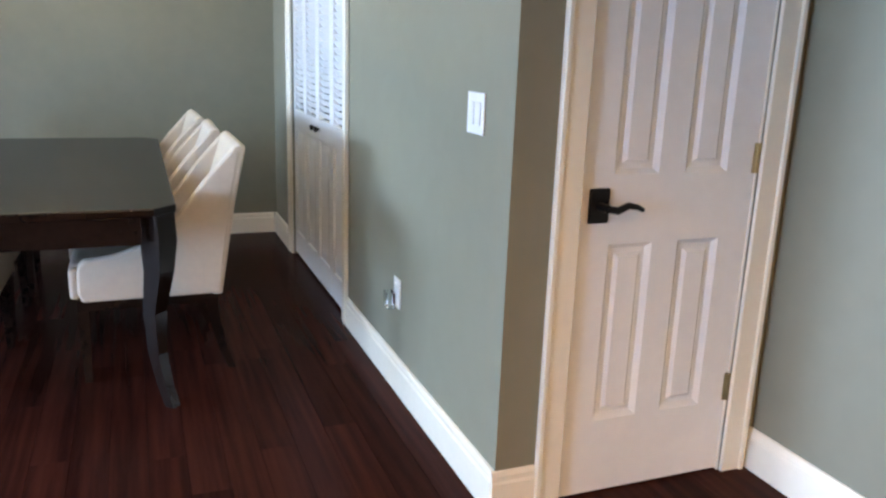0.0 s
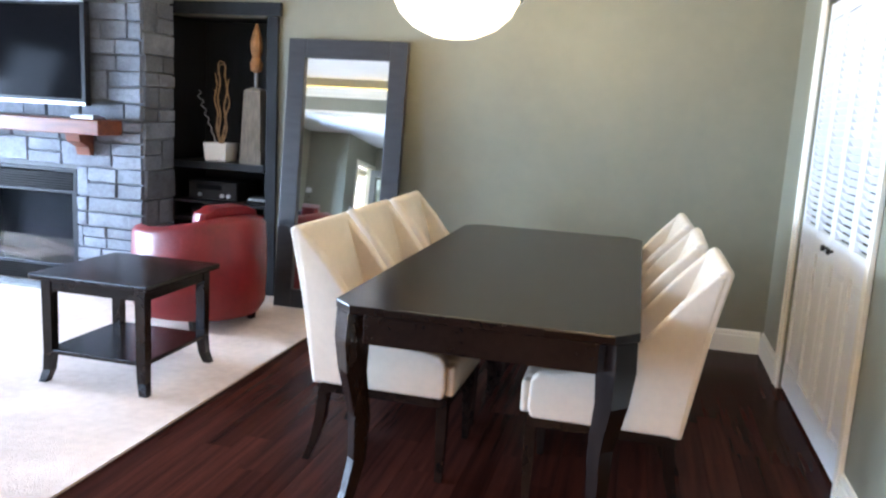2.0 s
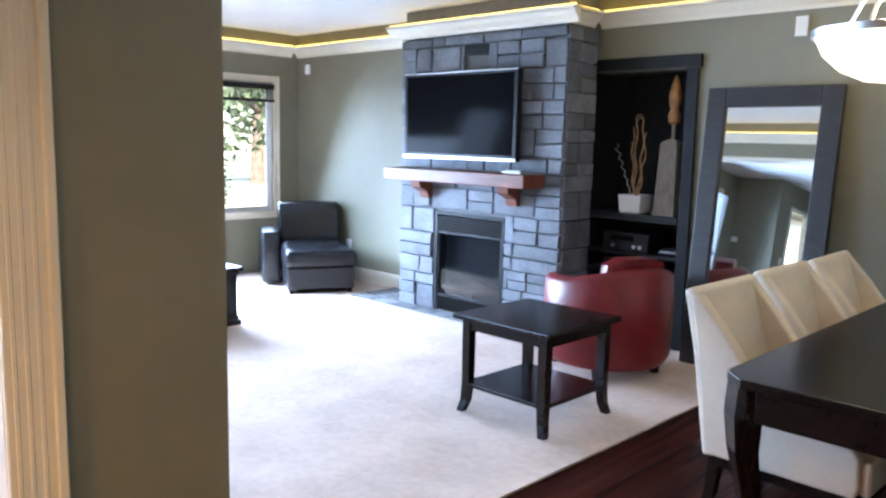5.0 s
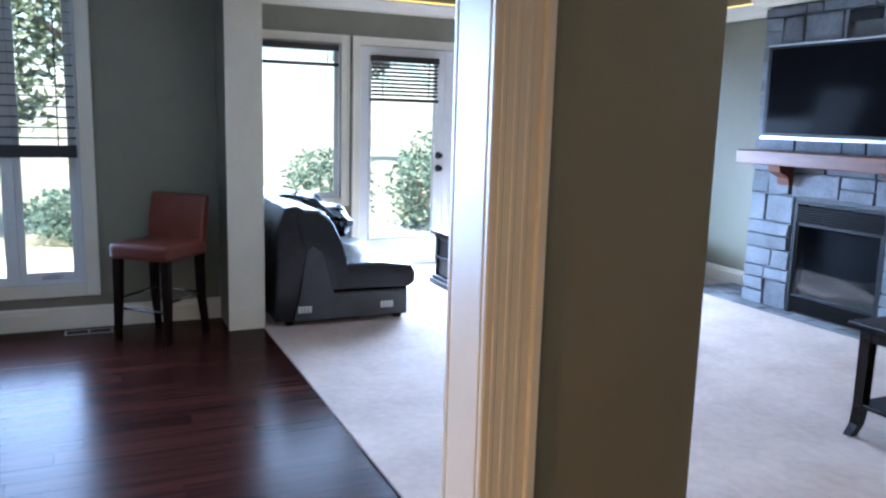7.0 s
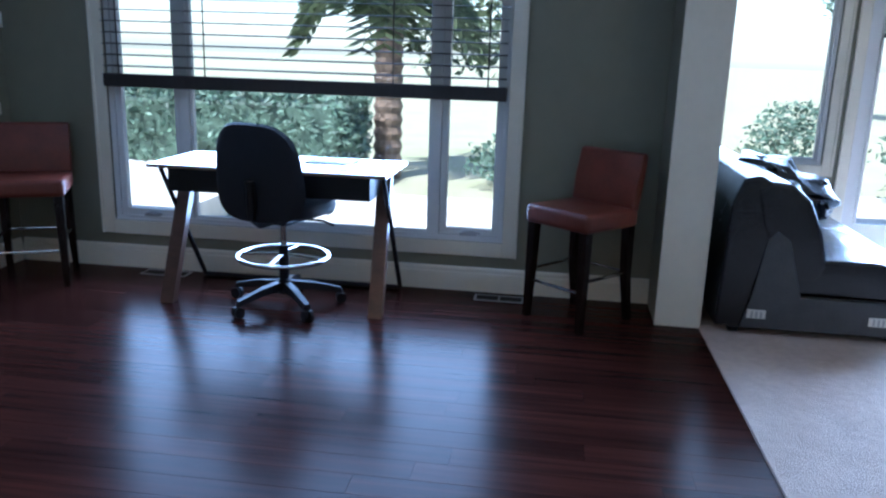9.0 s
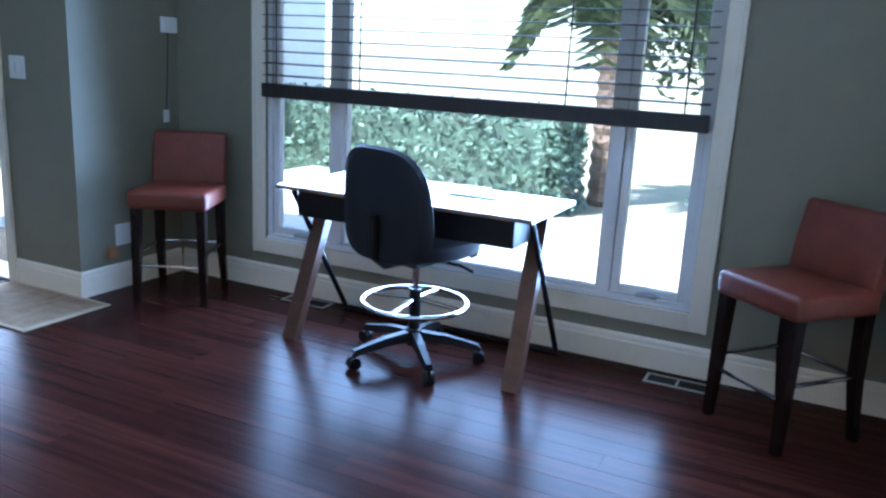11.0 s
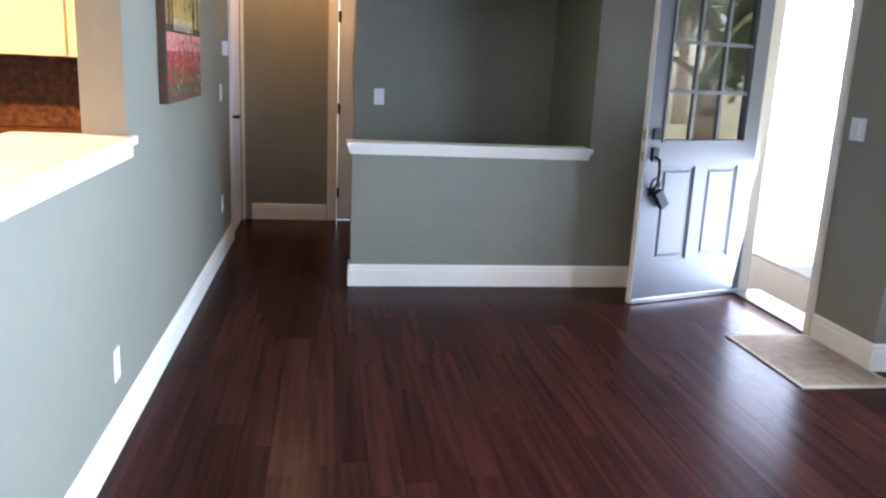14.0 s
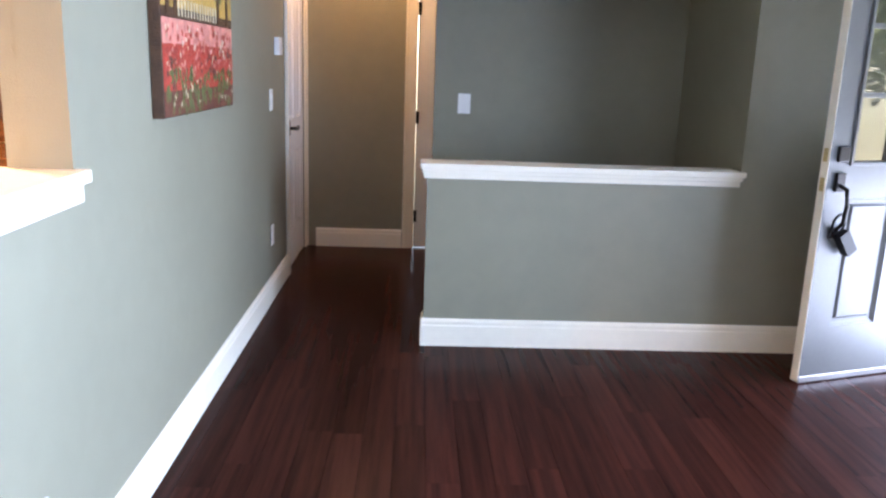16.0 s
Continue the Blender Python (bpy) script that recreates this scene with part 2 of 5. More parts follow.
def loft(bm, rings, first=True):
    """Join rings of points into a tube with caps (first=False leaves the first end open)."""
    vs = [[bm.verts.new(p) for p in r] for r in rings]
    n = len(vs[0])
    fs = []
    for a, b in zip(vs, vs[1:]):
        for i in range(n):
            fs.append(bm.faces.new((a[i], a[(i + 1) % n], b[(i + 1) % n], b[i])))
    fs += ([bm.faces.new(vs[0])] if first else []) + [bm.faces.new(vs[-1])]
    bmesh.ops.recalc_face_normals(bm, faces=fs)


def leg(bm, stops):
    """A square leg lofted through (x, y, z, half width) stops."""
    loft(bm, [[(x - h, y - h, z), (x + h, y - h, z), (x + h, y + h, z), (x - h, y + h, z)] for x, y, z, h in stops])


def tube(bm, pts, r, n=10):
    pts = [Vector(p) for p in pts]
    rings = []
    for i, p in enumerate(pts):
        d = (pts[min(i + 1, len(pts) - 1)] - pts[max(i - 1, 0)]).normalized()
        u = d.cross(Vector((0, 0, 1)) if abs(d.z) < 0.9 else Vector((1, 0, 0))).normalized()
        v = d.cross(u)
        rr = r[i] if isinstance(r, (list, tuple)) else r
        rings.append([p + rr * (math.cos(k * 2 * math.pi / n) * u + math.sin(k * 2 * math.pi / n) * v) for k in range(n)])
    loft(bm, rings)


def lathe(bm, prof, n=28, cx=0, cy=0):
    """Turn a profile of (radius, z) round the upright axis; ends are capped."""
    loft(bm, [[(cx + r * math.cos(k * 2 * math.pi / n), cy + r * math.sin(k * 2 * math.pi / n), z) for k in range(n)] for r, z in prof])


def mesh_of(name, bm, material, smooth=False):
    me = bpy.data.meshes.new(name)
    bm.normal_update()
    bm.to_mesh(me)
    bm.free()
    me.materials.append(material)
    if smooth:
        for p in me.polygons:
            p.use_smooth = True
        me.set_sharp_from_angle(angle=radians(40))
    return me


def part(name, bm, material, parent=None, label="", smooth=False):
    ob = new(name, mesh_of(name, bm, material, smooth))
    ob.parent = parent
    return tagged(ob, label)


def thing(name, label, category, group="", kind=""):
    return tagged(new(name), label, category, group, kind)


def simple(name, boxes, material, parent=None, label="", bevel=0.0):
    bm = bmesh.new()
    for b in boxes:
        bx(bm, *b, bevel=bevel)
    return part(name, bm, material, parent, label)


def structure(name, boxes, material, label, category, bevel=0.0):
    return tagged(simple(name, boxes, material, bevel=bevel), label, category, kind="structure")


# ---- large structure ----
HI, LO = 2.52, 2.50


def wall(name, axis, c0, c1, a0, a1, z1, holes=(), z0=0.0, label="sage green painted plaster wall", material=WALL):
    """A wall along an axis ('x' or 'y') between c0 and c1 of the other one, with holes (a, b, low, high)."""
    boxes, at = [], a0
    for a, b, lo, hi in sorted(holes):
        boxes += [(at, a, z0, z1), (a, b, z0, lo), (a, b, hi, z1)]
        at = b
    boxes.append((at, a1, z0, z1))
    out = [(a, b, c0, c1, lo, hi) if axis == "x" else (c0, c1, a, b, lo, hi) for a, b, lo, hi in boxes if b - a > 1e-4 and hi - lo > 1e-4]
    return structure(name, out, material, label, "wall")


XE, XK0, XK1, YN = 1.01, -1.376, -1.262, 5.86
wall("wall_east", "y", XE, XE + 0.12, 2.10, YN, HI, [(3.87, 5.20, 0, 2.05)])
wall("wall_closet_door", "x", 2.10, 2.22, XE + 0.12, 1.95, HI, [(1.222, 1.832, 0, 2.03)])
wall("wall_hall_east", "y", 1.95, 2.07, -4.20, 2.22, HI)
wall("wall_closet_back", "y", 1.75, 1.80, 2.22, YN, HI, label="plain closet back wall")
wall("wall_north", "x", YN, 6.02, -7.09, 1.80, HI, [(-3.17, -2.40, 0, 1.97)])
wall("wall_west_living", "y", -7.09, -6.97, 1.46, YN, HI, [(1.90, 2.72, 0.66, 2.0), (2.90, 4.56, 0, 2.0), (4.70, 5.53, 0.66, 2.0)])
wall("wall_stub", "x", 1.46, 1.68, -6.97, -5.22, HI)
wall("wall_west_front", "y", -5.70, -5.58, -2.48, 1.46, LO, [(-1.72, 0.63, 0.29, 2.12)])
wall("wall_jut", "x", -2.48, -2.36, -5.58, -4.97, LO)
wall("wall_entry", "y", -4.97, -4.85, -4.01, -2.36, LO, [(-3.80, -2.93, 0, 2.05)])
wall("wall_south", "x", -4.01, -3.89, -4.85, -3.80, LO)
wall("half_wall", "x", -4.01, -3.89, -3.80, -2.27, 0.875, label="sage green half wall beside the stairs")
# unseen header over the half wall, added to keep light out of the stairwell
wall("unseen_stairwell_shade_header", "x", -4.01, -3.89, -3.80, -2.27, LO, z0=2.0)
wall("wall_stair_back", "x", -5.02, -4.90, -3.80, -2.31, LO)
wall("wall_stair_side", "y", -3.92, -3.80, -6.17, -4.01, LO)
wall("wall_hall_end", "x", -6.17, -6.05, -3.80, XK0, LO, [(-2.98, -2.20, 0, 2.03)], material=WALL)
wall("wall_kitchen", "y", XK0, XK1, -6.17, 1.68, LO, [(-5.98, -5.24, 0, 2.03), (-2.06, -0.40, 1.03, 2.1), (0.25, 1.26, 0, 2.08)])
wall("wall_kitchen_south", "x", -4.32, -4.20, XK1, 2.07, LO)
wall("beam_living", "x", 1.46, 1.68, -5.22, 1.95, HI, z0=2.12, label="sage green dropped beam over the room opening")
structure("beam_trim", [(-5.20, XK0 - 0.01, 1.44, 1.70, 2.09, 2.118), (XK1 + 0.01, 1.945, 1.44, 1.70, 2.09, 2.118)], WHITE, "white trim under the beam", "trim")
structure("ceiling_living", [(-7.09, 1.95, 1.57, 6.02, HI, HI + 0.1)], CEIL, "white painted ceiling", "ceiling")
structure("ceiling_front", [(-5.7, 2.07, -6.17, 1.50, LO, LO + 0.1)], CEIL, "white painted ceiling", "ceiling")
structure("subfloor", [(-5.70, 2.07, -6.17, 2.22, -0.12, -0.016), (-7.09, 1.80, 1.68, 6.02, -0.13, -0.018)], BLACKP, "dark subfloor under the boards", "floor")
carpet = structure("carpet", [(-6.97, -1.70, 1.68, YN, -0.015, 0.010)], CARPET, "beige cut pile carpet with footmarks", "carpet")


def baseboard(axis, c, side, a0, a1):
    """A moulded skirting board on a wall face at c; side is the way that it faces."""
    bm = bmesh.new()
    prof = [(0, 0), (0.016, 0), (0.016, 0.105), (0.012, 0.112), (0.012, 0.128), (0.006, 0.140), (0, 0.142)]
    prism(bm, [(c + side * (u + 0.001), v) for u, v in prof], axis, a0, a1)
    return tagged(part("baseboard", bm, WHITE), "white moulded baseboard", "baseboard", kind="structure")


baseboard("y", XE, -1, 2.10, 3.793)
baseboard("y", XE, -1, 5.275, YN)
baseboard("x", 2.10, -1, 0.995, 1.135)
baseboard("y", 1.95, -1, -4.2, 2.10)
baseboard("x", YN, -1, -2.29, 0.99)
baseboard("x", YN, -1, -6.97, -4.90)
baseboard("x", YN, -1, -3.14, -3.26)
baseboard("y", -6.97, 1, 5.61, 5.84)
baseboard("y", -5.58, 1, -2.34, 1.46)
baseboard("x", -2.36, 1, -5.56, -4.85)
baseboard("y", -4.85, 1, -2.86, -2.345)
baseboard("x", -3.89, 1, -4.85, -2.255)
baseboard("y", -2.27, 1, -4.01, -3.875)
baseboard("y", XK0, -1, -5.16, 0.17)
baseboard("x", -6.05, 1, -2.11, XK0 - 0.08)
baseboard("x", -4.90, 1, -3.80, -2.31)


def crown(axis, c, side, a0, a1, name="crown_moulding"):
    bm = bmesh.new()
    prof = [(0, 2.285), (0.012, 2.285), (0.018, 2.305), (0.05, 2.335), (0.075, 2.365), (0.09, 2.372), (0.09, 2.392), (0, 2.392)]
    prism(bm, [(c + side * (u + 0.001), v) for u, v in prof], axis, a0, a1)
    ob = tagged(part(name, bm, WHITE), "white crown moulding with a cove light on top", "crown moulding", kind="structure")
    bm = bmesh.new()
    tube(bm, [((a, c + side * 0.045, 2.401) if axis == "x" else (c + side * 0.045, a, 2.401)) for a in (a0 + 0.01, a1 - 0.01)], 0.007, 8)
    part("rope_light", bm, LED, ob, "glowing yellow rope light")


crown("x", YN, -1, -3.12, 1.0)
crown("x", YN, -1, -6.97, -4.88)
crown("x", 5.45, -1, -4.97, -3.03)
crown("y", -3.13, 1, 5.455, YN - 0.09)
crown("y", -4.87, -1, 5.455, YN - 0.09)
crown("y", -6.97, 1, 1.68, YN - 0.09)
crown("y", XE, -1, 2.1, YN - 0.09)
crown("x", 1.68, 1, -6.9, 1.9)


def casing(name, axis, c, side, a0, a1, top, w=0.075, bottom=0.0, sill=False, label="white painted door casing", material=WHITE):
    """Flat trim with a raised back band round an opening, on the wall face at c."""
    bm = bmesh.new()

    def put(p0, p1, z0, z1, d):
        u = sorted((c + side * 0.0015, c + side * d))
        if axis == "x":
            bx(bm, p0, p1, u[0], u[1], z0, z1, 0.003, 1)
        else:
            bx(bm, u[0], u[1], p0, p1, z0, z1, 0.003, 1)
    for p, q in ((a0 - w, a0), (a1, a1 + w)):
        put(p, q, bottom - (w if sill else 0), top + w, 0.016)
    put(a0 + 0.0005, a1 - 0.0005, top, top + w, 0.016)
    for p, q in ((a0 - w - 0.001, a0 - w + 0.018), (a1 + w - 0.018, a1 + w + 0.001)):
        put(p, q, bottom - (w if sill else 0), top + w, 0.024)
    if w >= 0.1:
        for q in (0.012, 0.034, 0.056):
            put(a0 - q - 0.012, a0 - q, 0.0, top - 0.002, 0.0178)
            put(a1 + q, a1 + q + 0.012, 0.0, top - 0.002, 0.0178)
    if sill:
        put(a0 + 0.0005, a1 - 0.0005, bottom - w, bottom, 0.018)
    return tagged(part(name, bm, material), label, "trim", kind="structure")


casing("trim_closet", "y", XE, -1, 3.87, 5.20, 2.05)
casing("trim_door_1", "x", 2.10, -1, 1.222, 1.832, 2.03, 0.085)
casing("trim_window_1", "y", -5.58, 1, -1.72, 0.63, 2.12, 0.082, 0.29, True, "white window casing")
casing("trim_window_2", "y", -6.97, 1, 1.90, 2.72, 2.0, 0.075, 0.66, True, "white window casing")
casing("trim_window_3", "y", -6.97, 1, 4.70, 5.53, 2.0, 0.075, 0.66, True, "white window casing")
casing("trim_french_door", "y", -6.97, 1, 2.90, 4.56, 2.0, 0.075)
casing("trim_entry", "y", -4.85, 1, -3.80, -2.93, 2.05, 0.065)
casing("trim_hall_door", "y", XK0, -1, -5.98, -5.24, 2.03, 0.085)
casing("trim_hall_end_door", "x", -6.05, 1, -2.98, -2.20, 2.03, 0.085)
casing("trim_opening", "y", XK1, 1, 0.25, 1.23, 2.05, 0.10)
structure("jamb_opening", [(XK0 + 0.002, XK1 - 0.002, 1.23, 1.2585, 0, 2.05), (XK0 + 0.002, XK1 - 0.002, 0.2515, 0.28, 0, 2.05), (XK0 + 0.002, XK1 - 0.002, 0.28, 1.23, 2.05, 2.078)], WHITE, "white jamb lining of the wall opening", "trim", 0.002)
casing("trim_opening_front", "y", XK0, -1, 0.25, 1.23, 2.05, 0.10)
structure("trim_post", [(-5.2185, -5.195, 1.455, 1.685, 0, 2.09)], WHITE, "white painted end post of the stub wall", "trim", 0.004)
structure("trim_niche", [(-3.245, -3.165, 5.835, 5.858, 0, 1.972), (-2.405, -2.325, 5.835, 5.858, 0, 1.972), (-3.265, -2.305, 5.825, 5.858, 1.974, 2.062)], BLACKW, "black stained wooden niche surround", "trim", 0.003)
for box in [(-3.17, -2.40, 6.30, 6.32, 0, 1.99), (-3.20, -3.172, 6.02, 6.32, 0, 1.99), (-2.398, -2.37, 6.02, 6.32, 0, 1.99), (-3.17, -2.40, 6.02, 6.30, 1.972, 1.99),
                           (-3.1695, -3.15, 5.862, 6.30, 0.0, 1.968), (-2.42, -2.4005, 5.862, 6.30, 0, 1.968)]:
    structure("niche_lining", [box], BLACKW, "black wooden lining of the niche", "trim")
structure("jamb_pass_through", [(XK1 + 0.0005, -1.217, -2.14, -2.062, 1.1005, 2.2)], WALL, "painted jamb of the kitchen pass-through", "trim")
structure("half_wall_cap", [(-3.815, -2.235, -4.04, -3.855, 0.898, 0.925), (-3.805, -2.243, -4.028, -3.867, 0.878, 0.8975), (-3.798, -2.25, -3.889, -3.878, 0.850, 0.8775)], WHITE, "white moulded cap on the half wall", "trim", 0.004)
structure("pass_through_ledge", [(XK0 - 0.035, XK1 + 0.30, -2.085, -0.35, 1.068, 1.10), (XK0 - 0.020, XK1 + 0.03, -2.068, -0.375, 1.020, 1.067)], WHITE, "white moulded ledge of the kitchen pass-through", "trim", 0.004)

# ---- doors and windows ----


def panel_door(name, w, h, material, label, panels, glazed=None, t=0.04):
    """A door leaf from x = 0 to w, its thickness about y = 0; panels and lights are (x0, x1, z0, z1)."""
    root = thing(name, label, "door", kind="structure")
    holes = list(panels) + ([glazed] if glazed else [])
    xs = sorted({0, w, *[v for q in holes for v in q[:2]]})
    zs = sorted({0.008, h, *[v for q in holes for v in q[2:]]})
    bm = bmesh.new()
    for a, b in zip(xs, xs[1:]):
        for c, d in zip(zs, zs[1:]):
            mx, mz = (a + b) / 2, (c + d) / 2
            if not any(q[0] < mx < q[1] and q[2] < mz < q[3] for q in holes):
                bx(bm, a, b, -t / 2, t / 2, c, d)
    bmesh.ops.remove_doubles(bm, verts=bm.verts, dist=1e-5)
    part("leaf", bm, material, root)
    for a, b, c, d in panels:
        bm = bmesh.new()
        bx(bm, a, b, -0.006, 0.006, c, d)
        for s in (-1, 1):
            rings = []
            for inset, y in ((0.0, 0.0195), (0.016, 0.007), (0.030, 0.007), (0.042, 0.016)):
                rings.append([(a + inset, s * y, c + inset), (b - inset, s * y, c + inset), (b - inset, s * y, d - inset), (a + inset, s * y, d - inset)])
            loft(bm, rings, first=False)
        part("panel", bm, material, root)
    return root


def lever(root, x, z, side, flip=1):
    bm = bmesh.new()
    bx(bm, x - 0.032, x + 0.032, *sorted((side * 0.021, side * 0.032)), z - 0.05, z + 0.05, 0.006)
    rose = part("rosette", bm, BRONZE, root, "dark bronze lever plate")
    bm = bmesh.new()
    tube(bm, [(x, side * 0.03, z), (x, side * 0.075, z)], 0.012)
    tube(bm, [(x, side * 0.07, z), (x + flip * 0.03, side * 0.076, z - 0.006), (x + flip * 0.065, side * 0.076, z + 0.008), (x + flip * 0.095, side * 0.075, z + 0.002), (x + flip * 0.115, side * 0.073, z - 0.008)], [0.011, 0.011, 0.010, 0.008, 0.006])
    part("lever", bm, BRONZE, rose, "dark bronze curved lever", True)


def hinges(root, x, zs, y, material=BRASS):
    for z in zs:
        bm = bmesh.new()
        tube(bm, [(x, y, z - 0.045), (x, y, z + 0.045)], 0.008, 8)
        bx(bm, x - 0.012, x + 0.012, y - 0.003, y + 0.003, z - 0.045, z + 0.045)
        part("hinge", bm, material, root)


SIX = [(0.105, 0.255, 0.25, 0.80), (0.345, 0.495, 0.25, 0.80), (0.105, 0.255, 1.0, 1.88), (0.345, 0.495, 1.0, 1.88)]
d1 = panel_door("door_1", 0.60, 2.02, DOORW, "white four-panel interior door, closed", SIX)
lever(d1, 0.06, 0.915, -1)
hinges(d1, 0.598, (0.30, 1.04, 1.80), -0.026)
d1.matrix_world = pose(1.227, 2.128, 0)
structure("jamb_door_1", [(1.2235, 1.2265, 2.102, 2.218, 0, 2.028), (1.8285, 1.8315, 2.102, 2.218, 0, 2.028)], WHITE, "white door jamb", "trim")

SIXW = [(0.11, 0.33, 0.25, 0.80), (0.43, 0.65, 0.25, 0.80), (0.11, 0.33, 1.0, 1.88), (0.43, 0.65, 1.0, 1.88)]
d2 = panel_door("door_2", 0.77, 2.02, DOORW, "white panelled door at the end of the hall", SIXW)
hinges(d2, 0.765, (0.25, 1.0, 1.78), 0.026, BRONZE)
d2.matrix_world = pose(-2.975, -6.08, 0)
d3 = panel_door("door_3", 0.73, 2.02, DOORW, "white panelled hall door, closed", SIXW[:0] + [(0.11, 0.31, 0.25, 0.80), (0.42, 0.62, 0.25, 0.80), (0.11, 0.31, 1.0, 1.88), (0.42, 0.62, 1.0, 1.88)])
d3.matrix_world = pose(-1.40 + 0.05, -5.975, 0, 0, 0, 90)
lever(d3, 0.66, 0.95, 1, -1)

# the front door stands open into the room
fw = 0.905
entry = panel_door("front_door", fw, 2.03, GREYDOOR, "grey-green front door with nine panes, standing open", [(0.14, 0.41, 0.27, 0.87), (0.50, 0.77, 0.27, 0.87)], (0.13, 0.78, 1.03, 1.90), 0.045)
for i in range(3):
    for j in range(3):
        x0, z0 = 0.13 + i * 0.65 / 3, 1.03 + j * 0.29
        bm = bmesh.new()
        bx(bm, x0 + 0.004, x0 + 0.65 / 3 - 0.004, -0.004, 0.004, z0 + 0.004, z0 + 0.286)
        part("pane", bm, DOORGLASS, entry, "clear glass pane").visible_shadow = False
for i in (1, 2):
    simple("muntin", [(0.13 + i * 0.65 / 3 - 0.011, 0.13 + i * 0.65 / 3 + 0.011, -0.016, 0.016, 1.03, 1.90)], GREYDOOR, entry, bevel=0.004)
    simple("muntin", [(0.13, 0.78, -0.0165, 0.0165, 1.03 + i * 0.29 - 0.011, 1.03 + i * 0.29 + 0.011)], GREYDOOR, entry, bevel=0.004)
bm = bmesh.new()
for s in (-1, 1):
    y = sorted((s * 0.022, s * 0.034))
    bx(bm, 0.115, 0.13, *y, 1.015, 1.915, 0.003)
    bx(bm, 0.78, 0.795, *y, 1.015, 1.915, 0.003)
    bx(bm, 0.13, 0.78, *y, 1.015, 1.03, 0.003)
    bx(bm, 0.13, 0.78, *y, 1.90, 1.915, 0.003)
part("glazing_bead", bm, GREYDOOR, entry)
simple("edge_strip", [(fw + 0.0005, fw + 0.004, -0.0215, 0.0215, 0.01, 2.03)], WHITE, entry, "pale lock edge of the door")
bm = bmesh.new()
bx(bm, fw - 0.095, fw - 0.035, 0.023, 0.040, 1.03, 1.10, 0.006)
part("deadbolt", bm, BRONZE, entry, "black deadbolt lock")
bm = bmesh.new()
bx(bm, fw - 0.09, fw - 0.04, 0.023, 0.040, 0.90, 0.985, 0.006)
bx(bm, fw - 0.085, fw - 0.045, 0.023, 0.036, 0.69, 0.74, 0.006)
hs = part("handle_plate", bm, BRONZE, entry, "black handle set")
bm = bmesh.new()
tube(bm, [(fw - 0.065, 0.03, 0.93), (fw - 0.065, 0.075, 0.915), (fw - 0.065, 0.088, 0.85), (fw - 0.065, 0.08, 0.77), (fw - 0.065, 0.034, 0.715)], 0.010)
part("pull", bm, BRONZE, hs, "", True)
bm = bmesh.new()
ring = [(fw - 0.075 + 0.035 * math.sin(a), 0.05 + 0.01 * math.cos(a), 0.76 + 0.045 * math.cos(a)) for a in [i * 2 * math.pi / 16 for i in range(17)]]
tube(bm, ring, 0.006, 8)
shackle_box = bmesh.ops.create_cube(bm, size=1)["verts"]
m = pose(fw - 0.12, 0.055, 0.675, 0, 35, 0)
for v in shackle_box:
    v.co = m @ Vector((v.co.x * 0.055, v.co.y * 0.045, v.co.z * 0.11))
tagged(part("lockbox", bm, BLACKP, entry), "black key lockbox hanging from the handle")
for z in (0.93, 1.06):
    simple("latch_plate", [(fw + 0.0042, fw + 0.006, -0.012, 0.012, z - 0.03, z + 0.03)], BRASS, entry)
simple("door_sweep", [(0.0, fw, -0.026, 0.026, 0.004, 0.035)], STEEL, entry, "pale metal door sweep", 0.003)
entry.matrix_world = pose(-4.862, -3.765, 0, 0, 0, math.degrees(math.atan2(0.281, 0.883)))
structure("jamb_entry", [(-4.968, -4.852, -3.7985, -3.788, 0, 2.048), (-4.968, -4.852, -2.9415, -2.9315, 0, 2.048)], WHITE, "white door jamb", "trim")
structure("threshold", [(-5.06, -4.84, -3.80, -2.93, -0.015, 0.012)], STEEL, "metal door threshold", "trim", 0.004)


